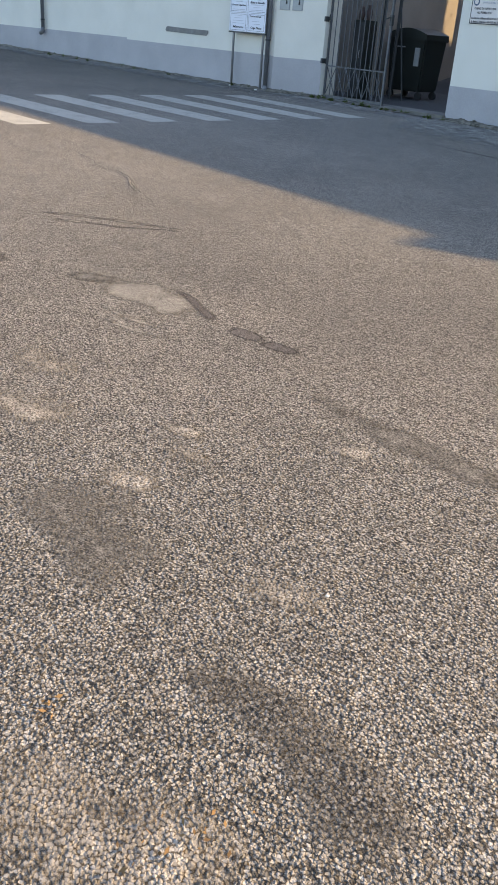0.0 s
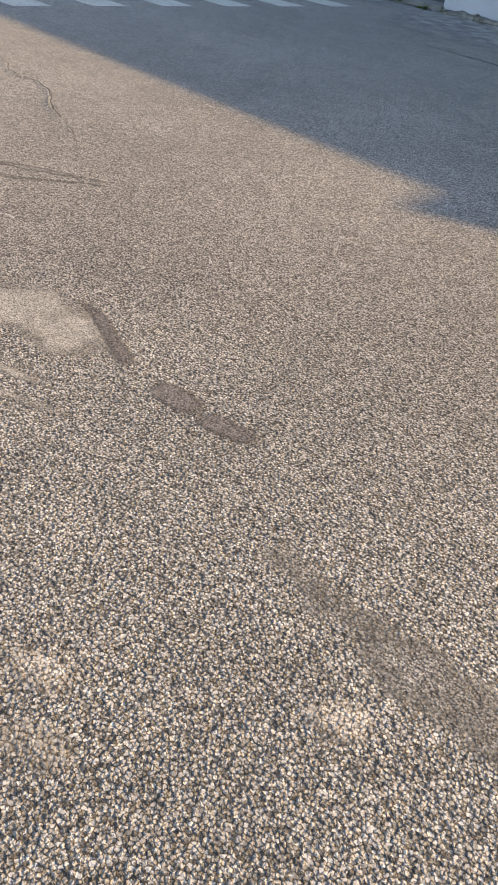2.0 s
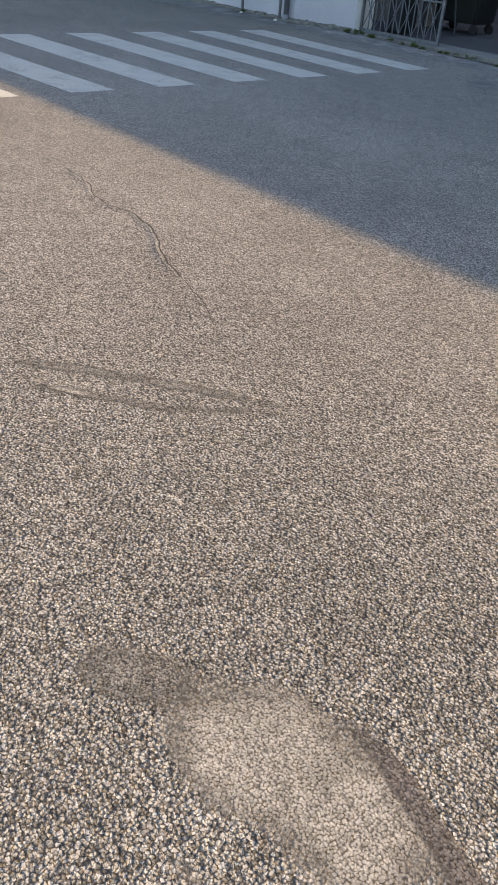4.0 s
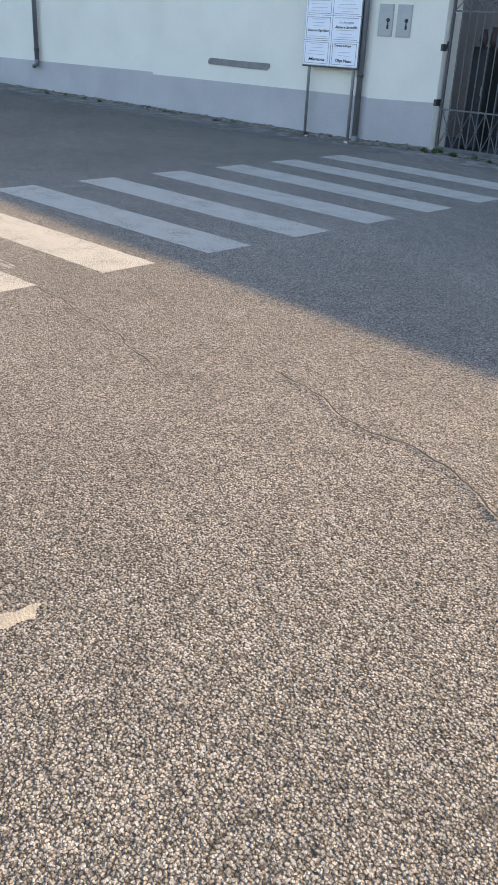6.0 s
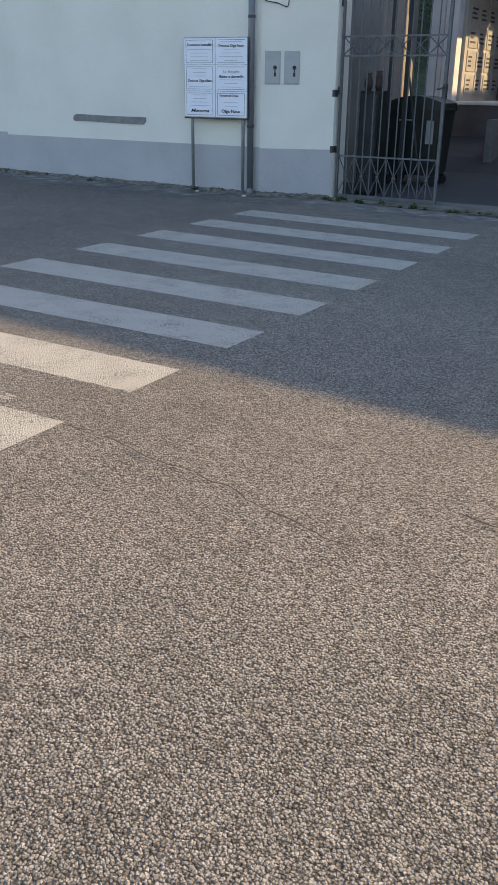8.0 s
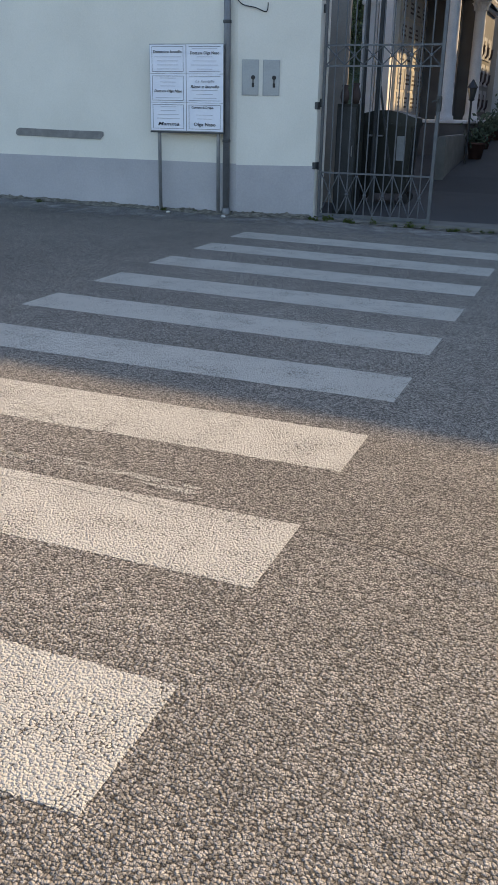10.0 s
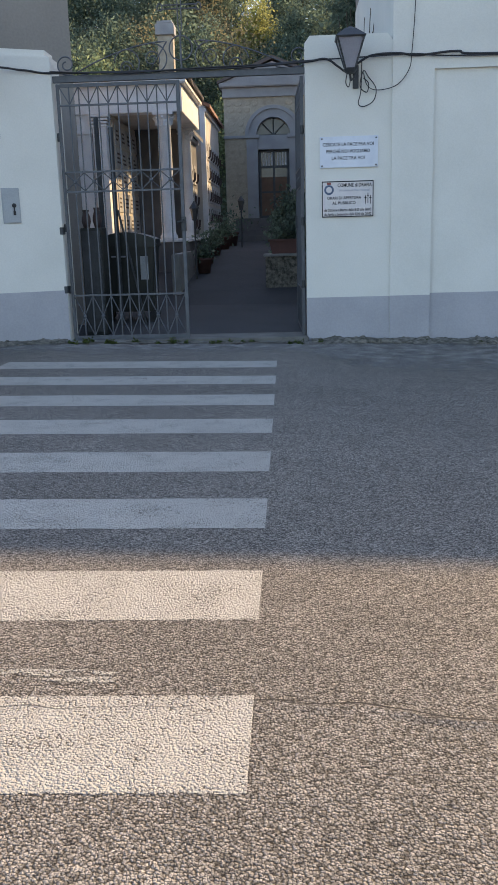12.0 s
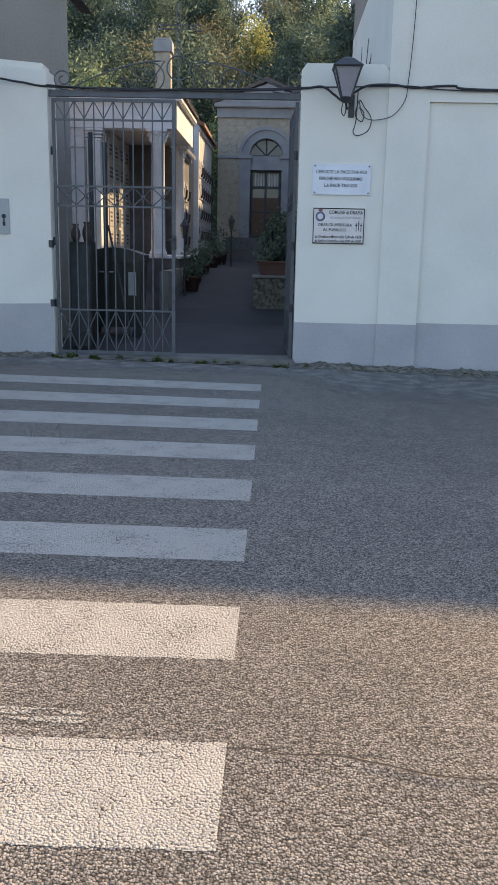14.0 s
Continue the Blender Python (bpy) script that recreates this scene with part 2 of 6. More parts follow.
M = {
    "road": chippings("road_chippings", (0.112, 0.102, 0.09), (0.285, 0.258, 0.223), (0.45, 0.408, 0.354), 116),
    "stripe": chippings("road_paint", (0.112, 0.102, 0.09), (0.285, 0.258, 0.223), (0.45, 0.408, 0.354), 116, paint=(0.515, 0.485, 0.425), wear=0.55),
    "stripe_worn": chippings("worn_road_paint", (0.112, 0.102, 0.09), (0.285, 0.258, 0.223), (0.45, 0.408, 0.354), 116, paint=(0.46, 0.435, 0.38), wear=1.35, strength=0.9),
    "patch": chippings("worn_bare_mortar", (0.19, 0.175, 0.15), (0.27, 0.245, 0.21), (0.34, 0.31, 0.265), 150, strength=0.3, soft=True),
    "pale_patch": mat("pale_mortar_smear", (0.40, 0.355, 0.28), (0.28, 0.245, 0.19), 0.95, scale=14, fine=110, bump=0.6),
    "pale_chips": chippings("pale_dusty_chippings", (0.22, 0.195, 0.16), (0.34, 0.30, 0.25), (0.46, 0.41, 0.345), 116, strength=0.6, soft=True),
    "dark_patch": chippings("smoothed_chippings", (0.075, 0.068, 0.06), (0.18, 0.163, 0.14), (0.30, 0.272, 0.235), 165, strength=0.5, soft=True),
    "coarse": chippings("coarse_dark_chippings", (0.06, 0.055, 0.05), (0.17, 0.155, 0.138), (0.36, 0.33, 0.29), 115, soft=True),
    "bare_tar": chippings("bare_tar", (0.07, 0.06, 0.054), (0.125, 0.108, 0.098), (0.17, 0.15, 0.135), 140, strength=0.3, soft=True),
    "crack": mat("crack_dirt", (0.045, 0.04, 0.035), None, 0.95),
    "gutter": chippings("gutter_cement", (0.22, 0.211, 0.195), (0.32, 0.307, 0.283), (0.42, 0.404, 0.373), 110, strength=0.35, soft=True, edge_low=0.0, edge_high=1.05),
    "path_kerb": mat("pale_cement", (0.27, 0.262, 0.24), (0.18, 0.175, 0.16), 0.9, scale=5, fine=70, bump=0.4),
    "sill": mat("dirty_cement", (0.20, 0.19, 0.17), (0.09, 0.085, 0.07), 0.95, scale=5, fine=60, bump=0.6, mix=0.8),
    "kerb": mat("mossy_rubble", (0.30, 0.27, 0.22), (0.06, 0.058, 0.04), 0.95, scale=16, fine=80, bump=1.0, mix=0.45, dist=0.03),
    "plaster": mat("cream_plaster", (0.72, 0.70, 0.63), (0.63, 0.615, 0.55), 0.9, scale=1.2, fine=55, bump=0.12),
    "plinth": mat("grey_lilac_paint", (0.42, 0.41, 0.42), (0.34, 0.335, 0.345), 0.85, scale=1.6, fine=45, bump=0.15),
    "cement": mat("grey_cement", (0.24, 0.235, 0.225), (0.16, 0.157, 0.15), 0.95, scale=9, fine=90, bump=0.5),
    "iron": mat("grey_painted_iron", (0.105, 0.113, 0.125), (0.07, 0.075, 0.083), 0.5, 0.3, scale=8, fine=90, bump=0.1),
    "dark_iron": mat("dark_painted_iron", (0.05, 0.055, 0.06), (0.03, 0.033, 0.036), 0.5, 0.3),
    "pipe": mat("grey_downpipe", (0.17, 0.18, 0.195), (0.12, 0.127, 0.138), 0.45, 0.2),
    "zinc": mat("zinc_post", (0.28, 0.29, 0.30), (0.19, 0.195, 0.20), 0.45, 0.35),
    "metal_box": mat("grey_meter_cover", (0.38, 0.40, 0.41), (0.31, 0.33, 0.34), 0.5, 0.4, scale=4),
    "paper": mat("notice_paper", (0.78, 0.80, 0.86), (0.70, 0.72, 0.79), 0.8, scale=5, fine=30, bump=0.2, mix=0.9),
    "ink": mat("ink", (0.02, 0.02, 0.025), None, 0.8),
    "grey_ink": mat("grey_ink", (0.42, 0.43, 0.49), None, 0.8),
    "marble": mat("white_marble", (0.66, 0.69, 0.74), (0.55, 0.58, 0.64), 0.3, scale=4, fine=15, bump=0.03, mix=0.8),
    "sign": mat("enamel_sign", (0.66, 0.62, 0.60), (0.58, 0.54, 0.52), 0.4, scale=4),
    "sign_red": mat("crest_red", (0.30, 0.07, 0.06), None, 0.5),
    "sign_blue": mat("crest_blue", (0.10, 0.14, 0.22), None, 0.5),
    "cable": mat("black_cable", (0.025, 0.025, 0.028), None, 0.6),
    "lamp_glass": mat("frosted_lantern_glass", (0.62, 0.60, 0.64), (0.5, 0.48, 0.52), 0.35, scale=5),
    "lamp_iron": mat("lantern_iron", (0.06, 0.065, 0.07), (0.035, 0.038, 0.04), 0.5, 0.4),
    "bin": mat("dark_green_plastic", (0.008, 0.013, 0.011), (0.006, 0.009, 0.008), 0.45, scale=4),
    "bin_tag": mat("bin_sticker", (0.30, 0.31, 0.31), None, 0.6),
    "white_stone": mat("weathered_white_stone", (0.86, 0.86, 0.86), (0.60, 0.60, 0.61), 0.85, scale=2.5, fine=40, bump=0.3, mix=0.9),
    "grey_stone": mat("dark_polished_stone", (0.12, 0.115, 0.115), (0.07, 0.068, 0.07), 0.55, scale=3, fine=50),
    "tomb": mat("tomb_plaster", (0.62, 0.57, 0.50), (0.42, 0.38, 0.33), 0.9, scale=1.8, fine=40, bump=0.3, mix=0.9),
    "slab": mat("tomb_slab", (0.48, 0.47, 0.46), (0.36, 0.355, 0.35), 0.5, scale=4),
    "wreath": mat("dark_tomb_ornament", (0.05, 0.04, 0.035), (0.08, 0.05, 0.05), 0.8),
    "tile": mat("terracotta_tile", (0.30, 0.15, 0.09), (0.17, 0.09, 0.065), 0.9, scale=5, fine=40, bump=0.4),
    "old_tile": mat("weathered_dark_tile", (0.16, 0.13, 0.115), (0.08, 0.07, 0.066), 0.95, scale=6, fine=45, bump=0.5, mix=0.9),
    "terracotta": mat("terracotta_pot", (0.13, 0.06, 0.045), (0.09, 0.045, 0.035), 0.85, scale=6),
    "church": mat("pale_rubble_stone", (0.46, 0.40, 0.31), (0.25, 0.215, 0.165), 0.95, scale=5, fine=30, bump=0.6, mix=0.9, dist=0.03, island=0.25),
    "church_trim": mat("grey_dressed_stone", (0.34, 0.34, 0.34), (0.24, 0.24, 0.245), 0.9, scale=2, fine=40, bump=0.3),
    "door": mat("brown_door_wood", (0.14, 0.07, 0.035), (0.085, 0.045, 0.024), 0.6, scale=6, fine=40),
    "pane": mat("dusty_pane", (0.10, 0.10, 0.095), (0.07, 0.07, 0.068), 0.15, scale=3),
    "yard": mat("yard_asphalt", (0.05, 0.05, 0.052), (0.03, 0.03, 0.032), 0.9, scale=1.5, fine=90, bump=0.6, mix=0.9),
    "house": mat("bare_render", (0.30, 0.265, 0.23), (0.20, 0.178, 0.155), 0.95, scale=0.9, fine=30, bump=0.3, mix=0.9),
    "house_trim": mat("house_edge", (0.16, 0.15, 0.14), None, 0.9),
    "bark": mat("bark", (0.12, 0.095, 0.07), (0.06, 0.05, 0.04), 0.95, scale=6, fine=40, bump=0.6),
    "leaf_dark": mat("dark_leaves", (0.15, 0.20, 0.14), (0.095, 0.13, 0.10), 0.6, scale=1.2, island=0.5),
    "leaf_green": mat("green_leaves", (0.25, 0.31, 0.16), (0.17, 0.21, 0.12), 0.6, scale=1.2, island=0.5),
    "leaf_yellow": mat("yellow_leaves", (0.36, 0.36, 0.13), (0.26, 0.27, 0.10), 0.6, scale=1.2, island=0.4),
    "leaf_brown": mat("brown_leaves", (0.26, 0.24, 0.14), (0.17, 0.16, 0.10), 0.7, scale=1.2, island=0.4),
    "hill": mat("hill_scrub", (0.07, 0.085, 0.035), (0.03, 0.04, 0.018), 0.95, scale=0.5, fine=4, bump=0.8, dist=0.3),
    "weed": mat("weeds", (0.10, 0.13, 0.035), (0.05, 0.065, 0.025), 0.8, scale=6, island=0.5),
    "dry": mat("dry_leaves", (0.22, 0.13, 0.05), (0.12, 0.07, 0.03), 0.9, scale=9, island=0.5),
    "car": mat("white_car_paint", (0.74, 0.76, 0.79), (0.68, 0.70, 0.73), 0.28, scale=2, fine=8, bump=0.0),
    "tyre": mat("tyre_rubber", (0.02, 0.02, 0.021), (0.03, 0.03, 0.03), 0.85, scale=12, fine=90),
    "hubcap": mat("silver_hubcap", (0.58, 0.59, 0.61), (0.5, 0.51, 0.53), 0.35, 0.6),
    "black_plastic": mat("black_plastic", (0.02, 0.02, 0.022), None, 0.6),
    "stone_bit": mat("pale_stone_bit", (0.6, 0.58, 0.54), None, 0.9),
}

for k in ("leaf_dark", "leaf_green", "leaf_yellow", "leaf_brown", "weed"):
    leafy(M[k])


# ---- mesh helpers ----
def box(bm, x0, x1, y0, y1, z0, z1, bevel=0.0):
    vs = [bm.verts.new((x, y, z)) for x in (x0, x1) for y in (y0, y1) for z in (z0, z1)]
    fs = [bm.faces.new([vs[i] for i in q]) for q in ((0, 1, 3, 2), (4, 6, 7, 5), (0, 4, 5, 1), (2, 3, 7, 6), (0, 2, 6, 4), (1, 5, 7, 3))]
    if bevel:
        bmesh.ops.bevel(bm, geom=list({e for f in fs for e in f.edges}), offset=bevel, segments=2, affect="EDGES")
    return bm


def prism(bm, outline, y0, y1, axis="y"):
    """An outline of (a, z) pairs pushed from y0 to y1 (or, for axis x, along x; for z, (x, y) pairs pushed up)."""
    def at(a, c, d):
        return {"y": (a, d, c), "x": (d, a, c), "z": (a, c, d)}[axis]
    lo, hi = [bm.verts.new(at(a, c, y0)) for a, c in outline], [bm.verts.new(at(a, c, y1)) for a, c in outline]
    bm.faces.new(lo), bm.faces.new(hi[::-1])
    for i in range(len(lo)):
        k = (i + 1) % len(lo)
        bm.faces.new((lo[i], hi[i], hi[k], lo[k]))
    bmesh.ops.recalc_face_normals(bm, faces=bm.faces)
    return bm


def tube(bm, pts, r, seg=8, r2=None, closed=False):
    """A round bar along points."""
    pts = [Vector(p) for p in pts]
    rings, n = [], len(pts)
    for i, p in enumerate(pts):
        d = (pts[(i + 1) % n] - pts[i - 1]) if closed else (pts[min(i + 1, n - 1)] - pts[max(i - 1, 0)])
        d.normalize()
        u = d.cross(Vector((0.31, 0.9, 0.27)) if abs(d.y) < 0.9 else Vector((1, 0, 0)))
        u.normalize()
        v = d.cross(u)
        rr = r if r2 is None else r + (r2 - r) * i / max(1, n - 1)
        rings.append([bm.verts.new(p + (u * math.cos(a) + v * math.sin(a)) * rr) for a in (2 * math.pi * k / seg for k in range(seg))])
    for i in range(n if closed else n - 1):
        a, b = rings[i], rings[(i + 1) % n]
        for k in range(seg):
            bm.faces.new((a[k], a[(k + 1) % seg], b[(k + 1) % seg], b[k]))
    if not closed:
        bm.faces.new(rings[0][::-1]), bm.faces.new(rings[-1])
    return bm


def lathe(bm, profile, centre, seg=20, axis="z"):
    """(radius, height) pairs turned round an upright axis, or round y."""
    c = Vector(centre)
    rings = []
    for r, h in profile:
        ring = []
        for k in range(seg):
            a = 2 * math.pi * k / seg
            q = (r * math.cos(a), r * math.sin(a), h) if axis == "z" else (r * math.cos(a), h, r * math.sin(a))
            ring.append(bm.verts.new(c + Vector(q)))
        rings.append(ring)
    for a, b in zip(rings, rings[1:]):
        for k in range(seg):
            bm.faces.new((a[k], a[(k + 1) % seg], b[(k + 1) % seg], b[k]))
    bm.faces.new(rings[0][::-1]), bm.faces.new(rings[-1])
    bmesh.ops.recalc_face_normals(bm, faces=bm.faces)
    return bm


def mesh_of(name, bm, material, smooth=False):
    bmesh.ops.recalc_face_normals(bm, faces=bm.faces)
    me = bpy.data.meshes.new(name)
    bm.to_mesh(me)
    bm.free()
    me.materials.append(material)
    if smooth:
        me.polygons.foreach_set("use_smooth", [True] * len(me.polygons))
    return me


def part(name, bm, material, parent=None, label="", smooth=False):
    ob = new(name, mesh_of(name, bm, material, smooth))
    if parent is not None:
        ob.parent = parent
    if label:
        ob["label"] = label
    return ob


def thing(name, label, category, group="", at=(0, 0, 0)):
    ob = new(name)
    ob.location = at
    return tagged(ob, label, category, group)


def structure(name, bm, material, label="", category="", smooth=False):
    return tagged(part(name, bm, material, None, "", smooth), label, category, "", "structure")


def B(*a):
    return box(bmesh.new(), *a)


def text(name, words, size, material, parent, place, rz=0.0, width=None, slant=0.0):
    """Raised letters on an upright face that looks to -y, turned by rz degrees, centred at the place."""
    cu = bpy.data.curves.new(name, "FONT")
    cu.body, cu.size, cu.align_x, cu.align_y, cu.extrude, cu.shear, cu.resolution_u, cu.offset = words, size, "CENTER", "CENTER", 0.0008, slant, 2, size * 0.010
    tmp = new(name, cu)
    dg = bpy.context.evaluated_depsgraph_get()
    me = bpy.data.meshes.new_from_object(tmp.evaluated_get(dg))
    bpy.data.objects.remove(tmp)
    w = max(v.co.x for v in me.vertices) - min(v.co.x for v in me.vertices)
    k = width / w if width else 1.0
    me.transform(pose(*place, 90, 0, rz) @ Matrix.Diagonal((k, 1, 1, 1)))
    me.materials.clear()
    me.materials.append(material)
    ob = new(name, me)
    ob.parent = parent
    return ob


# ---- ground ----
GATE_W = 3.10


def left_y(x):
    """The street face of the wall west of the gate."""
    return 0.0 + 0.42 * x / 0.95 if x > -0.95 else -0.42 + 0.07 * (x + 0.95)


def fall(x, y):
    """The road falls gently towards the east, less so beside the walls; level again behind the gate."""
    u = max(0.0, min(1.0, (y + 9.0) / 5.0))
    low = 9.5 - 3.0 * u * u * (3 - 2 * u)
    return -0.02 * (max(-30.0, min(low, x)) - 2.7) * max(0.0, min(1.0, (0.45 - y) / 0.4))


bm = bmesh.new()
ys = [-400, -100, -20] + [-9 + 0.25 * k for k in range(21)] + [0.05, 0.45, 30, 120, 400]
rows = [[bm.verts.new((x, y, 0)) for x in (-400, -120, -30, -10, 2.7, *(6.5 + 0.25 * q for q in range(13)), 26, 120, 400)] for y in ys]
for a, b in zip(rows, rows[1:]):
    for k in range(len(a) - 1):
        bm.faces.new((a[k], a[k + 1], b[k + 1], b[k]))
structure("ground", bm, M["road"], "worn grey road of rolled stone chippings", "road")


def set_fade(ob, values):
    ob.data.attributes.new("fade", "FLOAT", "POINT").data.foreach_set("value", values)
    return ob


# cement gutter strip along the walls
bm = bmesh.new()
lines, fades = [], []
for i in range(0, 361):
    x = -14 + i * 0.1
    yw = left_y(x) if x < 0 else 0.0
    u = max(0.0, min(1.0, (x - 2.9) / 0.9))
    wid = 1.25 + 1.25 * u * u * (3 - 2 * u) + 0.3 * noise.noise((x * 0.5, 0, 0))
    col = []
    for f, a in ((0.0, 0.0), (0.25, 0.30 + 0.25 * u), (0.5, 0.62 + 0.1 * u), (0.8, 0.70), (1.0, 0.75)):
        col.append(bm.verts.new((x, yw - wid * (1 - f) + 0.02 * f, 0.005 + 0.006 * f)))
        fades.append(a)
    lines.append(col)
for a, b in zip(lines, lines[1:]):
    for k in range(4):
        bm.faces.new((a[k], b[k], b[k + 1], a[k + 1]))
set_fade(structure("gutter", bm, M["gutter"], "worn pale cement gutter strip beside the walls", "gutter"), fades)


def ragged(bm, centre, rx, ry, z, seed, turn=0.0, seg=28, rough=0.3):
    vs = []
    for k in range(seg):
        a = 2 * math.pi * k / seg
        r = 1 + rough * noise.noise((math.cos(a) * 1.5 + seed, math.sin(a) * 1.5, seed * 0.7)) * 2 + rough * 0.5 * noise.noise((math.cos(a) * 5, math.sin(a) * 5, seed)) + rough * 0.5 * noise.noise((math.cos(a) * 17, math.sin(a) * 17, seed))
        p = Matrix.Rotation(turn, 2) @ Vector((rx * r * math.cos(a), ry * r * math.sin(a)))
        vs.append(bm.verts.new((centre[0] + p.x, centre[1] + p.y, z)))
    bm.faces.new(vs)
    return bm


def ribbon(bm, pts, width, z, seed):
    last = None
    dense = []
    for (ax, ay), (bx, by) in zip(pts, pts[1:]):
        n = max(2, int(math.hypot(bx - ax, by - ay) / 0.04))
        dense += [(ax + (bx - ax) * k / n, ay + (by - ay) * k / n) for k in range(n)]
    dense.append(pts[-1])
    for i, (x, y) in enumerate(dense):
        j = 0.025 * noise.noise((x * 7, y * 7, seed)) + 0.01 * noise.noise((x * 25, y * 25, seed))
        w = width * (0.45 + 0.9 * abs(noise.noise((x * 5, y * 5, seed + 4))))
        if i in (0, len(dense) - 1):
            w = 0.0005
        pair = (bm.verts.new((x, y + j - w, z)), bm.verts.new((x, y + j + w, z)))
        if last:
            bm.faces.new((last[0], pair[0], pair[1], last[1]))
        last = pair
    return bm


def crack(pts, width, seed, lip=0.006):
    """A dark split, with a low raised lip of chippings beside it."""
    structure("road_crack", ribbon(bmesh.new(), pts, width * 0.5, 0.003, seed), M["crack"], "thin dark crack in the road surface", "crack")
    if not lip:
        return
    bm = bmesh.new()
    last = None
    path = []
    for (ax, ay), (bx, by) in zip(pts, pts[1:]):
        n = max(2, int(math.hypot(bx - ax, by - ay) / 0.03))
        path += [(ax + (bx - ax) * k / n, ay + (by - ay) * k / n) for k in range(n)]
    path.append(pts[-1])
    for i, (x, y) in enumerate(path):
        j = 0.025 * noise.noise((x * 7, y * 7, seed)) + 0.01 * noise.noise((x * 25, y * 25, seed)) - width * 0.2
        h = lip * min(1.0, i / 6, (len(path) - 1 - i) / 6) * (0.55 + 0.9 * abs(noise.noise((x * 6, y * 6, seed + 2))))
        w = 0.05 + 0.02 * noise.noise((x * 11, y * 11, seed + 5))
        row = [bm.verts.new((x, y + j - w, 0.0006)), bm.verts.new((x, y + j - w * 0.55, 0.001 + h * 0.6)), bm.verts.new((x, y + j - w * 0.4, 0.001 + h)), bm.verts.new((x, y + j, 0.0012))]
        if last:
            for k in range(3):
                bm.faces.new((last[k], row[k], row[k + 1], last[k + 1]))
        last = row
    structure("crack_lip", bm, M["road"], "low raised lip of chippings beside the crack", "crack")


LAYER = itertools.count()


def worn_spot(pts, half, m, label, core=0.75):
    """A soft-edged worn place along a line of points, half as wide as given at each of them."""
    z = 0.0018 + 0.00012 * next(LAYER)
    bm = bmesh.new()
    P = [Vector((*p, 0)) for p in pts]
    line, wide = [], []
    for i in range(len(P) - 1):
        for k in range(8):
            line.append(P[i].lerp(P[i + 1], k / 8))
            wide.append(half[i] + (half[i + 1] - half[i]) * k / 8)
    line.append(P[-1]), wide.append(half[-1])
    fades, last = [], None
    n = len(line)
    for i, p in enumerate(line):
        d = (line[min(i + 1, n - 1)] - line[max(i - 1, 0)]).normalized()
        side = Vector((-d.y, d.x, 0))
        end = min(1.0, 3.0 * i / (n - 1), 3.0 * (n - 1 - i) / (n - 1))
        row = []
        for q in range(-4, 5):
            row.append(bm.verts.new(p + side * wide[i] * q / 4 + Vector((0, 0, z))))
            fades.append(core * end * (1 - (abs(q) / 4) ** 2))
        if last:
            for k in range(8):
                bm.faces.new((last[k], row[k], row[k + 1], last[k + 1]))
        last = row
    set_fade(structure("road_patch", bm, M[m], label, "road patch"), fades)


# ---- zebra crossing ----
crossing = tagged(new("zebra_crossing"), "white zebra crossing painted on the road", "crossing", "", "structure")
SKEW = -0.04
for k in range(9):
    far = -1.70 - k + 0.004 * k
    bm = bmesh.new()
    edge_r, edge_l = [], []
    xr, xl = 2.73 + 0.004 * k, -0.24 + 0.015 * k
    n = 260
    for i in range(n + 1):
        x = xr + (xl - xr) * i / n
        y = far + (xr - x) * SKEW
        j = 0.006 * noise.noise((x * 9, k * 3.1, 0)) + 0.011 * noise.noise((x * 75, k, 2))
        j2 = 0.006 * noise.noise((x * 9, k * 3.1, 7)) + 0.011 * noise.noise((x * 75, k, 9))
        edge_r.append(bm.verts.new((x, y + j, 0.0016)))
        edge_l.append(bm.verts.new((x, y - 0.47 + j2, 0.0016)))
    for i in range(n):
        bm.faces.new((edge_r[i], edge_l[i], edge_l[i + 1], edge_r[i + 1]))
    part("stripe", bm, M["stripe"], crossing)

# ---- street walls ----
def wall_run(name, pts, thick, z0, z1, material, label, category="wall", proud=0.0):
    """A wall whose street face follows the points (x, y); thickness goes to +y."""
    bm = bmesh.new()
    fr = [(x, y - proud) for x, y in pts]
    outline = fr + [(x, y + thick) for x, y in reversed(pts)]
    prism(bm, outline, z0, z1, "z")
    return structure(name, bm, material, label, category)


def pillar_cap(bm, x0, x1, y0, y1, z, r=0.12):
    prism(bm, [(x0, z), (x0, z + 0.12), (x0 + 0.06, z + 0.2), (x1 - 0.06, z + 0.2), (x1, z + 0.12), (x1, z)], y0, y1)


LEFT = [(-24, left_y(-24)), (-9, left_y(-9)), (-0.95, left_y(-0.95)), (0, 0)]
wall_run("wall_west", LEFT, 0.42, -0.1, 3.42, M["plaster"], "long cream plastered cemetery wall beside the street")
bm = bmesh.new()
prism(bm, [(x, y - 0.0) for x, y in LEFT[2:]] + [(0, 0.42), (-0.95, 0.0)], 3.42, 3.52, "z")
prism(bm, [(-0.93, -0.37), (-0.06, 0.02), (-0.06, 0.38), (-0.93, 0.0)], 3.52, 3.60, "z")
structure("wall_cap", bm, M["plaster"], "rounded plaster top of the gate pier", "wall top")
bm = bmesh.new()
px0, px1, px2 = -24.0, -5.6, -0.95
for a, b, za, zb in ((px0, px1, 0.82, 0.80), (px1, px2, 0.76, 0.735)):
    q = [bm.verts.new(p) for p in ((a, left_y(a) - 0.006, 0), (b, left_y(b) - 0.006, 0), (b, left_y(b) - 0.006, zb), (a, left_y(a) - 0.006, za), (a, left_y(a), za), (b, left_y(b), zb))]
    bm.faces.new(q[:4]), bm.faces.new((q[3], q[2], q[5], q[4]))
structure("plinth_west", bm, M["plinth"], "grey painted plinth band of the west wall", "plinth")
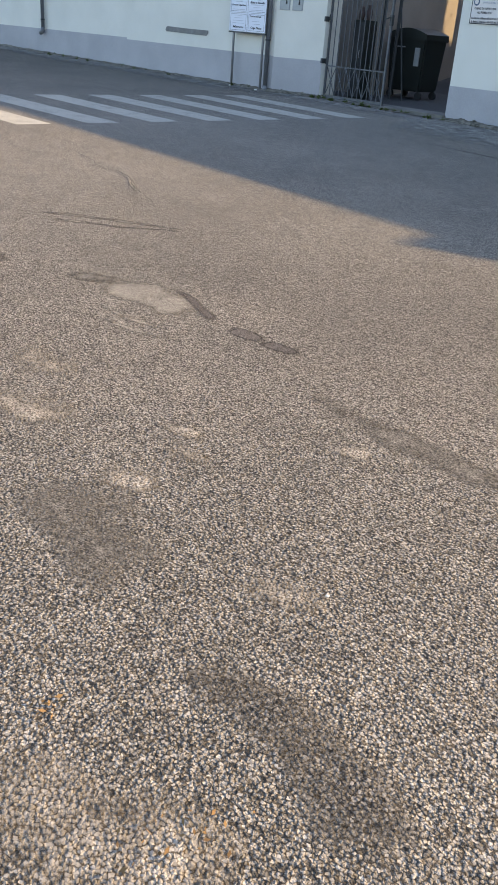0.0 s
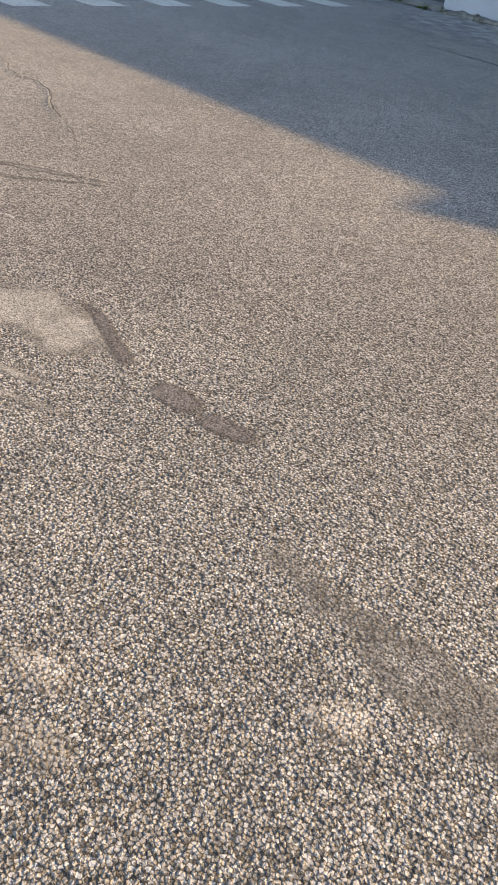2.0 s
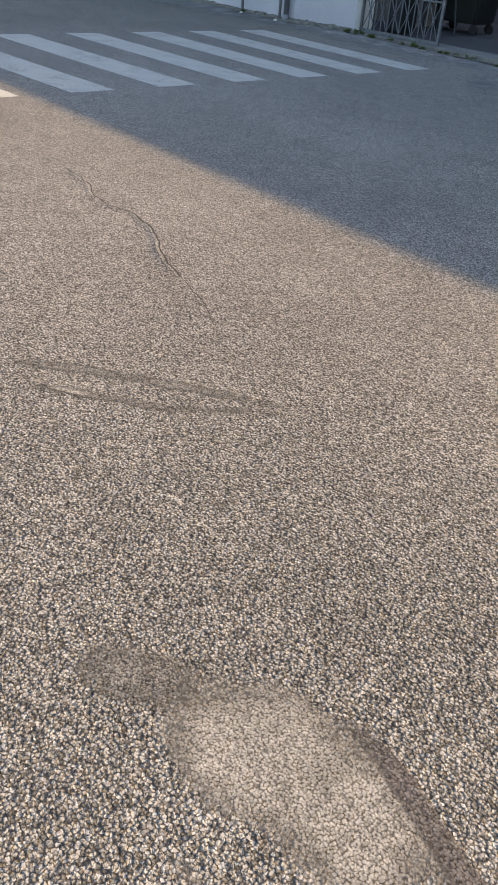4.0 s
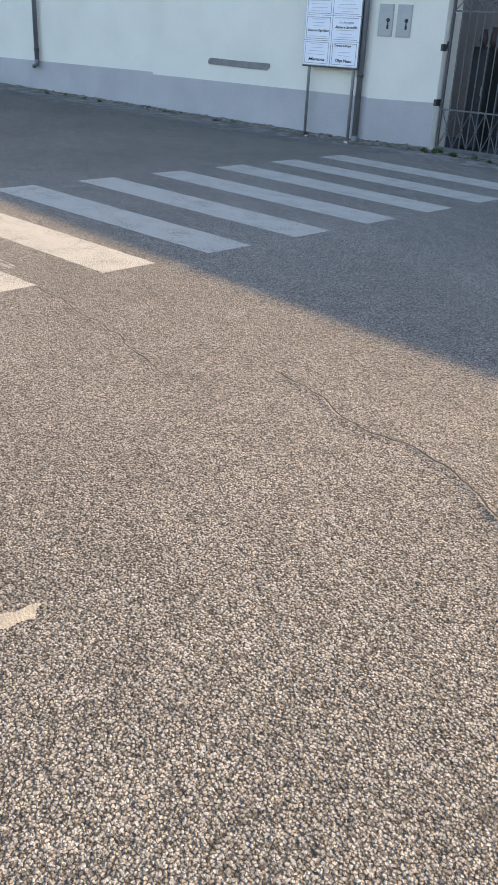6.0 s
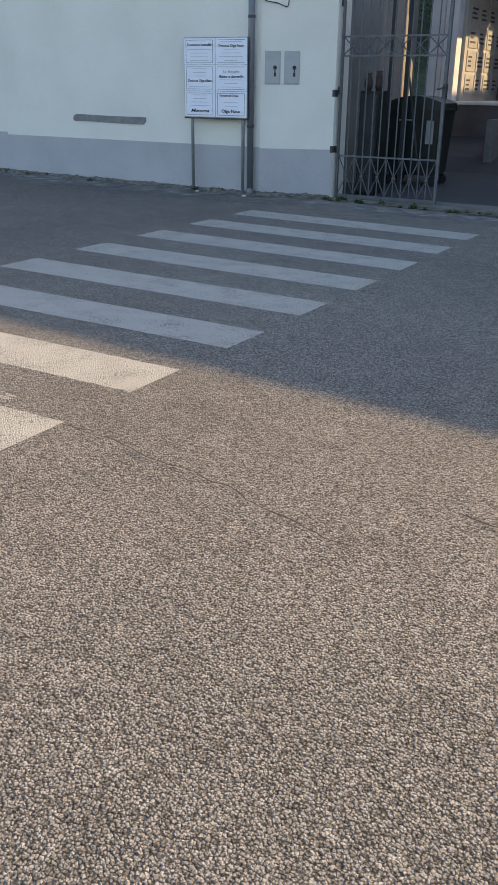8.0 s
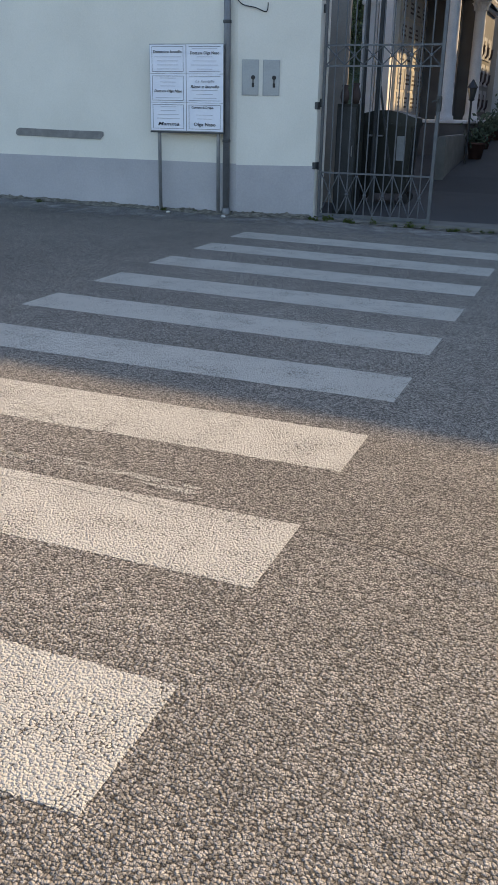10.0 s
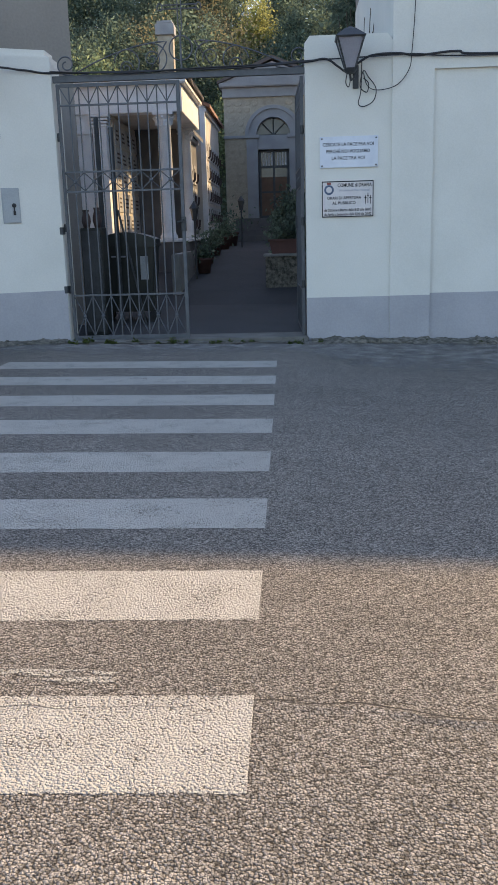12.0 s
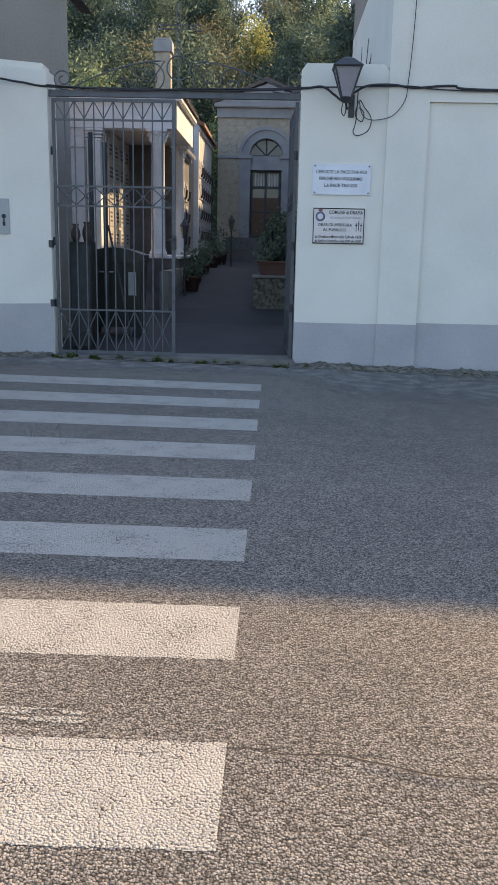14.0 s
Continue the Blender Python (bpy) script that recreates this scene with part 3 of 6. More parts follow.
wall_run("plinth_pier", LEFT[2:], 0.0, 0.0, 0.72, M["plinth"], "grey painted plinth band of the gate pier", "plinth", 0.006)
# east pier and building
wall_run("wall_pier", [(GATE_W, 0), (4.15, 0)], 0.42, -0.6, 3.44, M["plaster"], "cream plastered gate pier", "wall")
bm = bmesh.new()
pillar_cap(bm, GATE_W, 4.15, 0.0, 0.42, 3.44)
structure("wall_cap", bm, M["plaster"], "plaster top of the gate pier", "wall top")
bm = bmesh.new()
prism(bm, [(4.15, 3.22), (24, 3.22), (24, 4.1), (18.4, 3.95), (17.2, 4.75), (16.4, 5.25), (15.6, 5.58), (15.1, 5.25), (9, 5.23), (4.15, 5.23)], -0.03, 6.0)
box(bm, 4.15, 4.65, -0.03, 6.0, -0.6, 3.22)
box(bm, 4.65, 24, 0.012, 6.0, -0.6, 3.22)
structure("wall_east", bm, M["plaster"], "cream plastered building wall with a shallow recessed panel", "wall")
wall_run("plinth_pier", [(GATE_W, 0), (4.15, 0)], 0.0, -0.6, 0.55, M["plinth"], "grey painted plinth band of the gate pier", "plinth", 0.006)
wall_run("plinth_east", [(4.15, -0.03), (4.65, -0.03)], 0.0, -0.6, 0.555, M["plinth"], "grey painted plinth band of the building", "plinth", 0.006)
wall_run("plinth_east", [(4.65, 0.012), (24, 0.012)], 0.0, -0.6, 0.575, M["plinth"], "grey painted plinth band of the building", "plinth", 0.006)

# unseen pitched roof, added to block sun leaking over the gate gap
bm = bmesh.new()
prism(bm, [(-0.03, 5.215), (3.0, 6.95), (6.0, 5.215)], 4.3, 15.0, "x")
structure("roof_east", bm, M["tile"], "added pitched roof on the cream building, blocking sun over the gate", "roof")
# only a strip shows above the pier; height and depth added to block sun
bm = bmesh.new()
box(bm, 4.42, 13, 6.0, 9.5, 0, 8.2)
structure("wall_rear", bm, M["house"], "bare rendered rear block of the building, sized to block sun", "wall")

# broken kerb strip with weeds at the foot of the walls
rng = random.Random(11)


def rubble_strip(name, x0, x1, face, depth, height, label):
    bm = bmesh.new()
    n = int((x1 - x0) / 0.03)
    rows = []
    for i in range(n + 1):
        x = x0 + (x1 - x0) * i / n
        row = []
        for j, f in enumerate((0.0, 0.3, 0.62, 0.85, 1.0)):
            h = height * (1 - f ** 2) * (0.35 + 0.9 * abs(noise.noise((x * 3.3, f * 4, 1.7)))) if j < 4 else 0.0
            h *= 0.7 + 0.9 * abs(noise.noise((x * 17, f * 9, 4.1)))
            d = depth * f * (0.75 + 0.5 * noise.noise((x * 1.9, 2.2, f)) + 0.25 * noise.noise((x * 11, 7.2, f)))
            row.append(bm.verts.new((x, face(x) - 0.008 - d, max(0.0, h) + 0.013)))
        rows.append(row)
    for a, b in zip(rows, rows[1:]):
        for j in range(4):
            bm.faces.new((a[j], a[j + 1], b[j + 1], b[j]))
    return structure(name, bm, M["kerb"], label, "kerb")


rubble_strip("kerb_west", -12, -0.98, left_y, 0.24, 0.06, "dirty broken mortar strip at the wall foot")
rubble_strip("kerb_pier", -0.95, -0.02, left_y, 0.30, 0.07, "dirty broken mortar strip at the pier foot")
rubble_strip("kerb_east", 3.15, 4.15, lambda x: 0.0, 0.42, 0.085, "broken mossy kerb strip at the pier foot")
rubble_strip("kerb_east", 4.15, 14, lambda x: -0.03, 0.42, 0.09, "broken mossy kerb strip at the building foot")
# sill of the gate
bm = bmesh.new()
box(bm, -0.02, GATE_W + 0.02, -0.08, 0.5, -0.05, 0.062, 0.012)
structure("gate_sill", bm, M["sill"], "worn cement sill under the iron gate", "sill")


def leaf_cloud(name, centres, spread, count, size, seed, up=0.0):
    """Many small leaves scattered round centres, as one mesh."""
    r = np.random.RandomState(seed)
    c = np.array(centres, float)
    pick = r.randint(0, len(c), count)
    p = c[pick, :3] + r.normal(size=(count, 3)) * (c[pick, 3:4] if c.shape[1] > 3 else spread) * np.array((1, 1, 0.85))
    a = r.normal(size=(count, 3))
    a[:, 2] += up
    a /= np.linalg.norm(a, axis=1)[:, None]
    b = np.cross(a, r.normal(size=(count, 3)))
    b /= np.linalg.norm(b, axis=1)[:, None]
    s = size * r.uniform(0.55, 1.3, (count, 1))
    v = np.stack((p - a * s, p + b * s * 0.5, p + a * s, p - b * s * 0.5), 1).reshape(-1, 3)
    me = bpy.data.meshes.new(name)
    me.from_pydata([tuple(q) for q in v.tolist()], [], [(4 * i, 4 * i + 1, 4 * i + 2, 4 * i + 3) for i in range(count)])
    return me


def leaf_thing(name, me, material, label, category, group="", kind=""):
    me.materials.append(material)
    return tagged(new(name, me), label, category, group, kind)


tuft = []
for i in range(46):
    x = rng.uniform(0.0, 3.0) if i < 24 else rng.choice((rng.uniform(-9, -0.2), rng.uniform(3.2, 9)))
    y = -0.17 - rng.random() * 0.16 if 0 <= x <= 3.1 else (left_y(x) if x < 0 else 0) - 0.1 - rng.random() * 0.2
    tuft.append((x, y, 0.012, rng.uniform(0.012, 0.03)))
wm = leaf_cloud("weeds", tuft, 0.04, 2600, 0.02, 5, 0.5)
leaf_thing("weeds", wm, M["weed"], "low green weeds along the wall foot and gate sill", "weeds", "", "stuff")
wm = leaf_cloud("dry_leaves", [(rng.uniform(-6, 9), -0.45 + rng.uniform(-0.2, 0.15), 0.025, 0.12) for i in range(14)] , 0.1, 170, 0.022, 6, 0.2)
for v in wm.vertices:
    v.co.z = 0.022 + abs(v.co.z - 0.025) * 0.06
    v.co.y = min(v.co.y, (left_y(v.co.x) if v.co.x < 0 else -0.04) - 0.06)
leaf_thing("dry_leaves", wm, M["dry"], "scattered dry leaves in the gutter", "leaves", "", "stuff")

bm = bmesh.new()
for k in range(16):
    x = 0.1 + k * 0.19
    ragged(bm, (x, -0.24 - 0.06 * noise.noise((x * 3, 0, 0))), 0.15, 0.05, 0.016 + 0.0004 * k, k * 2.3, 0.0, 24, 0.4)
tagged(part("moss", bm, M["kerb"]), "damp mossy dirt along the gate sill", "moss", "", "stuff")

# ---- iron gate ----
def bar(bm, a, b, r=0.011, seg=6):
    return tube(bm, (a, b), r, seg)


def gate_leaf(name, w, label):
    """A leaf hung at the local origin, reaching w along x; about 3.2 m high."""
    g = thing(name, label, "gate", "gate leaves")
    part("stile", B(0.0, 0.035, -0.02, 0.02, 0.05, 3.22, 0.004), M["iron"], g)
    part("stile", B(w - 0.045, w, -0.02, 0.02, 0.05, 3.22, 0.004), M["iron"], g)
    for z, h in ((0.09, 0.05), (0.64, 0.022), (1.94, 0.022), (2.18, 0.022), (2.97, 0.022), (3.2, 0.04)):
        part("rail", B(0.035, w - 0.045, -0.012, 0.012, z - h / 2, z + h / 2), M["iron"], g)
    n = 12
    step = (w - 0.08) / n
    for i in range(1, n):
        x = 0.035 + step * i
        part("bar", bar(bmesh.new(), (x, 0, 0.1), (x, 0, 3.2), 0.0095), M["iron"], g)
    for z0, z1 in ((0.11, 0.63), (1.95, 2.17)):
        for i in range(6):
            xa, xb = 0.035 + step * 2 * i, 0.035 + step * 2 * (i + 1)
            xm = (xa + xb) / 2
            part("cross_bar", bar(bmesh.new(), (xa, -0.006, z0), (xb, -0.006, z1), 0.0075), M["iron"], g)
            part("cross_bar", bar(bmesh.new(), (xb, 0.006, z0), (xa, 0.006, z1), 0.0075), M["iron"], g)
            part("rosette", lathe(bmesh.new(), ((0.012, -0.02), (0.024, -0.012), (0.024, 0.012), (0.012, 0.02)), (xm, 0, (z0 + z1) / 2), 8, "y"), M["iron"], g)
    for i in range(n):
        xa = 0.035 + step * i
        a, b = (2.98, 3.19) if i % 2 else (3.19, 2.98)
        part("cross_bar", bar(bmesh.new(), (xa, -0.004, a), (xa + step, -0.004, b), 0.0075), M["iron"], g)
    part("lock", B(w - 0.05, w + 0.01, -0.03, 0.03, 1.42, 1.60, 0.006), M["dark_iron"], g, "dark lock box")
    part("gate_handle", tube(bmesh.new(), ((w - 0.02, -0.03, 1.56), (w - 0.02, -0.075, 1.55), (w - 0.10, -0.08, 1.53)), 0.011, 8), M["dark_iron"], g, "dark lever handle", True)
    for z in (0.72, 1.5, 2.6):
        part("hinge", lathe(bmesh.new(), ((0.02, -0.05), (0.024, -0.04), (0.024, 0.04), (0.02, 0.05)), (-0.005, 0, z), 10), M["dark_iron"], g)
    return g


leaf_w = 1.535
leaf_a = gate_leaf("gate_leaf", leaf_w, "closed grey wrought-iron gate leaf with crossed bars")
leaf_a.location = (0.03, 0.1, 0)
leaf_b = copy_thing(leaf_a, pose(GATE_W - 0.04, 0.13, 0, 0, 0, 92))
leaf_b["label"] = "open grey wrought-iron gate leaf swung against the pier"


def spiral(cx, cz, r0, r1, a0, turns, n=44, y=0.1):
    return [(cx + (r0 + (r1 - r0) * i / n) * math.cos(a0 + turns * 2 * math.pi * i / n), y, cz + (r0 + (r1 - r0) * i / n) * math.sin(a0 + turns * 2 * math.pi * i / n)) for i in range(n + 1)]


over = thing("gate_overthrow", "grey iron overthrow with scrolls and a cross above the gate", "gate arch")
part("beam", B(0, GATE_W, 0.07, 0.13, 3.235, 3.31, 0.004), M["iron"], over)
GX = 1.60
for sx in (-1, 1):
    def mx(pts):
        return [(GX + sx * (p[0]), p[1], p[2]) for p in pts]
    # long arch from the middle ring down to the beam
    arch = [(0.17 + 1.16 * u, 0.1, 3.66 + 0.03 * math.sin(math.pi * u * 0.6) - 0.36 * u ** 1.6) for u in (i / 16 for i in range(17))]
    hook = spiral(0.34, 3.50, 0.17, 0.17, math.pi * 0.75, 0.42, 16)
    part("scroll", tube(bmesh.new(), mx(hook[::-1][:1] + arch), 0.0085, 6), M["iron"], over, "", True)
    part("scroll", tube(bmesh.new(), mx(spiral(0.34, 3.47, 0.17, 0.16, math.pi * 0.5, 0.45, 16)), 0.0085, 6), M["iron"], over, "", True)
    part("scroll", tube(bmesh.new(), mx(spiral(0.36, 3.47, 0.10, 0.025, math.pi * 1.2, -1.5)), 0.0075, 6), M["iron"], over, "", True)
    part("scroll", tube(bmesh.new(), mx(spiral(0.66, 3.43, 0.165, 0.14, math.pi * 0.02, 0.62, 30)), 0.0085, 6), M["iron"], over, "", True)
    part("scroll", tube(bmesh.new(), mx(spiral(0.68, 3.37, 0.09, 0.02, math.pi * 1.0, -1.5)), 0.0075, 6), M["iron"], over, "", True)
    part("scroll", tube(bmesh.new(), mx(spiral(1.42, 3.44, 0.125, 0.03, -math.pi * 0.6, 1.55)), 0.0085, 6), M["iron"], over, "", True)
    part("scroll", tube(bmesh.new(), mx([(1.42 + 0.0, 0.1, 3.32), (1.3, 0.1, 3.305), (1.15, 0.1, 3.33)]), 0.0085, 6), M["iron"], over, "", True)
part("ring", tube(bmesh.new(), [(GX + 0.14 * math.cos(a), 0.1, 3.58 + 0.14 * math.sin(a)) for a in (2 * math.pi * k / 28 for k in range(28))], 0.009, 6, closed=True), M["iron"], over, "", True)
part("cross_post", tube(bmesh.new(), ((GX, 0.1, 3.3), (GX, 0.1, 3.76)), 0.012, 6), M["iron"], over)
for sx in (-0.022, 0.022):
    part("cross_post", tube(bmesh.new(), ((GX + sx * 0.3, 0.1, 3.74), (GX + sx, 0.1, 3.80), (GX + sx, 0.1, 4.32)), 0.008, 6), M["iron"], over)
    part("cross_arm", tube(bmesh.new(), ((GX - 0.21, 0.1, 4.04 + sx), (GX + 0.21, 0.1, 4.04 + sx)), 0.008, 6), M["iron"], over)
for ex in (-0.235, 0.235):
    part("ring", tube(bmesh.new(), [(GX + ex + 0.03 * math.cos(a), 0.1, 4.04 + 0.04 * math.sin(a)) for a in (2 * math.pi * k / 14 for k in range(14))], 0.008, 6, closed=True), M["iron"], over, "", True)

# ---- on the west wall ----
def on_left(x, off):
    return left_y(x) - off


LR = math.degrees(math.atan(0.07))          # turn of the west wall
PR = math.degrees(math.atan(0.42 / 0.95))   # turn of the pier face


def downpipe(x, z0, label, shoe):
    y = on_left(x, 0.075)
    g = thing("drain_pipe", label, "pipe", "downpipes")
    pts = [(x, y, z0 + 0.1), (x, y, 4.2)]
    part("pipe", tube(bmesh.new(), pts, 0.045, 14), M["pipe"], g, "", True)
    if shoe:
        part("shoe", tube(bmesh.new(), [(x, y, z0 + 0.12), (x, y - 0.01, z0 + 0.03), (x - 0.09, y - 0.03, z0 - 0.02)], 0.05, 12), M["pipe"], g, "bent spout", True)
    else:
        part("shoe", lathe(bmesh.new(), ((0.05, z0), (0.056, z0 + 0.03), (0.056, z0 + 0.12), (0.048, z0 + 0.14)), (x, y, 0), 14), M["pipe"], g, "", True)
    for z in (1.0, 2.4, 3.6):
        part("bracket", lathe(bmesh.new(), ((0.05, z), (0.053, z + 0.005), (0.053, z + 0.03), (0.05, z + 0.035)), (x, y, 0), 14), M["dark_iron"], g)


downpipe(-1.06, 0.03, "dark grey round downpipe beside the gate pier", False)
downpipe(-8.9, 0.72, "dark grey downpipe ending above the plinth with a bent spout", True)

# notice board
nb = thing("notice_board", "metal notice board on two posts covered with funeral notices", "notice board")
BX0, BX1 = -2.075, -1.125
by = on_left(-1.55, 0.16)


def nb_m():
    return Matrix.Translation((-1.575, by, 0.015)) @ pose(0, 0, 0, 0, 0, LR)


part("panel", B(-0.51, 0.51, 0.0, 0.018, 1.10, 2.15, 0.003), M["zinc"], nb)
part("post", tube(bmesh.new(), ((-0.405, 0.04, 0.0), (-0.405, 0.04, 2.1)), 0.024, 10), M["zinc"], nb, "", True)
part("post", tube(bmesh.new(), ((0.425, 0.04, 0.0), (0.425, 0.04, 2.1)), 0.024, 10), M["zinc"], nb, "", True)
part("tray", B(-0.51, 0.51, -0.012, 0.03, 1.085, 1.105), M["dark_iron"], nb)
NOTICES = (
    ("Domenico Iannello", 0, 0, 0.046, 0.0), ("Dott.ssa Olga Naso", 1, 0, 0.05, 0.0), ("Dott.ssa Olga Naso", 0, 1, 0.046, 0.3),
    ("Rizzo e Iannello", 1, 1, 0.05, 0.3), ("Mamma", 0, 2, 0.06, 0.3), ("Olga Naso", 1, 2, 0.06, 0.0))
rng = random.Random(21)
for words, col, row, size, slant in NOTICES:
    cx, cz = -0.253 + 0.506 * col, 1.97 - 0.343 * row
    sheet = bmesh.new()
    w, h = 0.249, 0.169
    nx, nz = 8, 6
    grid = [[sheet.verts.new((cx + w * (2 * i / nx - 1), -0.0035 - 0.004 * abs(noise.noise((i * 0.6 + col * 9, k * 0.6 + row * 7, 0))), cz + h * (2 * k / nz - 1) + rng.uniform(-0.002, 0.002))) for i in range(nx + 1)] for k in range(nz + 1)]
    for k in range(nz):
        for i in range(nx):
            sheet.faces.new((grid[k][i], grid[k][i + 1], grid[k + 1][i + 1], grid[k + 1][i]))
    pn = part("notice", sheet, M["paper"], nb, "white printed funeral notice", True)
    ys = -0.0095
    tz = {0: 0.07, 1: -0.035, 2: -0.09}[row]
    if (col, row) == (1, 1):
        tz = 0.02
        text("lettering", "La famiglia", 0.042, M["grey_ink"], pn, (cx, ys, cz + 0.085), width=0.26, slant=0.3)
    if (col, row) == (1, 2):
        text("lettering", "Comune di Drapia", 0.04, M["ink"], pn, (cx - 0.03, ys, cz + 0.115), width=0.30)
    if (col, row) == (0, 0):
        tz = 0.085
    text("lettering", words, size, M["ink"], pn, (cx, ys, cz + tz), width=(0.30 if words in ("Mamma", "Olga Naso") else 0.39), slant=slant)
    lines = bmesh.new()
    for q in range(6):
        z = cz + 0.12 - q * 0.047
        if abs(z - cz - tz) < 0.04 or ((col, row) in ((1, 1), (1, 2)) and z > cz + 0.06):
            continue
        hw = rng.uniform(0.10, 0.19)
        box(lines, cx - hw, cx + hw, ys - 0.0006, ys, z - 0.0025, z + 0.0025)
    part("text_line", lines, M["grey_ink"], pn)
    edge = bmesh.new()
    for z in (-0.145, 0.145):
        box(edge, cx - 0.215, cx + 0.215, ys - 0.0006, ys, cz + z - 0.002, cz + z + 0.002)
    if col == 0 or row == 2:
        box(edge, cx - 0.217, cx - 0.213, ys - 0.0006, ys, cz - 0.145, cz + 0.145)
        box(edge, cx + 0.213, cx + 0.217, ys - 0.0006, ys, cz - 0.145, cz + 0.145)
    part("border", edge, M["ink"], pn)
nb.matrix_world = nb_m()

# grey cement patch in the wall
bm = bmesh.new()
prism(bm, [(-0.69, 0.0), (-0.67, 0.05), (-0.62, 0.075), (0.0, 0.06), (0.65, 0.055), (0.68, 0.05), (0.68, 0.0), (0.63, -0.05), (0.2, -0.045), (-0.4, -0.03), (-0.66, -0.03)], -0.012, 0.02)
cp = tagged(part("cement_patch", bm, M["cement"]), "long rough grey cement patch on the plaster wall", "wall patch")
cp.matrix_world = pose(-3.55, left_y(-3.55), 1.035, 0, 0, LR)

# meter covers on the pier
for cx in (-0.80, -0.555):
    g = thing("meter_cover", "grey metal meter cover with a black lock", "meter box", "meter covers")
    part("body", B(-0.108, 0.108, -0.012, 0.03, 0, 0.425, 0.004), M["metal_box"], g)
    part("lid", B(-0.095, 0.095, -0.02, -0.0125, 0.012, 0.413, 0.003), M["metal_box"], g)
    part("lock", lathe(bmesh.new(), ((0.012, -0.032), (0.027, -0.03), (0.027, -0.0205)), (0.035, 0, 0.215), 12, "y"), M["black_plastic"], g)
    part("lock_slot", B(0.02, 0.05, -0.03, -0.0205, 0.10, 0.15, 0.002), M["black_plastic"], g)
    part("lock_stem", B(0.027, 0.042, -0.028, -0.0205, 0.14, 0.20), M["black_plastic"], g)
    g.matrix_world = pose(cx, left_y(cx), 1.57, 0, 0, PR)

# hinge plates on the pier edge
for z in (0.68, 1.42):
    tagged(part("hinge_bracket", B(-0.03, 0.012, -0.02, 0.09, z, z + 0.09, 0.004), M["dark_iron"]), "black iron hinge bracket in the gate pier", "hinge", "hinge brackets")

# ---- on the east pier ----
pq = thing("marble_plaque", "white marble plaque with engraved verse on the pier", "plaque")
part("slab", B(3.275, 3.985, -0.024, 0.01, 2.125, 2.49, 0.004), M["marble"], pq)
for words, z, w in (("CERCATE LA PACE FRA VOI", 2.395, 0.62), ("PERCHÉ NOI VOGLIAMO", 2.315, 0.53), ("LA PACE TRA VOI", 2.235, 0.40)):
    text("lettering", words, 0.058, M["ink"], pq, (3.62, -0.0255, z), width=w)
for x in (3.30, 3.96):
    for z in (2.15, 2.465):
        part("screw", lathe(bmesh.new(), ((0.006, -0.031), (0.010, -0.029), (0.010, -0.023)), (x, 0, z), 8, "y"), M["dark_iron"], pq)
sg = thing("opening_hours_sign", "cream enamel sign with opening hours below the plaque", "sign")
part("plate", B(3.295, 3.935, -0.018, 0.005, 1.535, 1.97, 0.004), M["sign"], sg)
fr = bmesh.new()
for x0, x1, z0, z1 in ((3.297, 3.933, 1.537, 1.549), (3.297, 3.933, 1.956, 1.968), (3.297, 3.307, 1.549, 1.956), (3.923, 3.933, 1.549, 1.956)):
    box(fr, x0, x1, -0.021, -0.0175, z0, z1)
part("border", fr, M["ink"], sg)
for words, x, z, s, w, m in (("COMUNE di DRAPIA", 3.70, 1.915, 0.062, 0.42, "ink"), ("(Provincia di Vibo Valentia)", 3.70, 1.855, 0.036, 0.38, "grey_ink"),
                             ("ORARI DI APERTURA", 3.57, 1.765, 0.05, 0.42, "ink"), ("AL PUBBLICO", 3.57, 1.705, 0.05, 0.29, "ink"),
                             ("da Ottobre a Marzo dalle 8,00 alle 18,00", 3.615, 1.622, 0.05, 0.58, "ink"), ("da Aprile a Settembre dalle 8,00 alle 20,00", 3.615, 1.570, 0.05, 0.58, "ink")):
    text("lettering", words, s, M[m], sg, (x, -0.0205, z), width=w)
part("crest", lathe(bmesh.new(), ((0.03, -0.0215), (0.055, -0.021), (0.06, -0.018)), (3.385, 0, 1.865), 16, "y"), M["sign_blue"], sg)
part("crest_field", lathe(bmesh.new(), ((0.03, -0.0235), (0.036, -0.0215)), (3.385, 0, 1.865), 14, "y"), M["sign"], sg)
part("crown", B(3.36, 3.41, -0.0215, -0.0175, 1.925, 1.952, 0.001), M["sign_red"], sg)
crs = bmesh.new()
for cx, cz, h in ((3.835, 1.755, 0.045), (3.865, 1.775, 0.055), (3.895, 1.755, 0.045)):
    box(crs, cx - 0.004, cx + 0.004, -0.021, -0.0175, cz - h - 0.02, cz + h - 0.01)
    box(crs, cx - 0.014, cx + 0.014, -0.0212, -0.0175, cz + 0.004, cz + 0.012)
part("crosses", crs, M["ink"], sg)


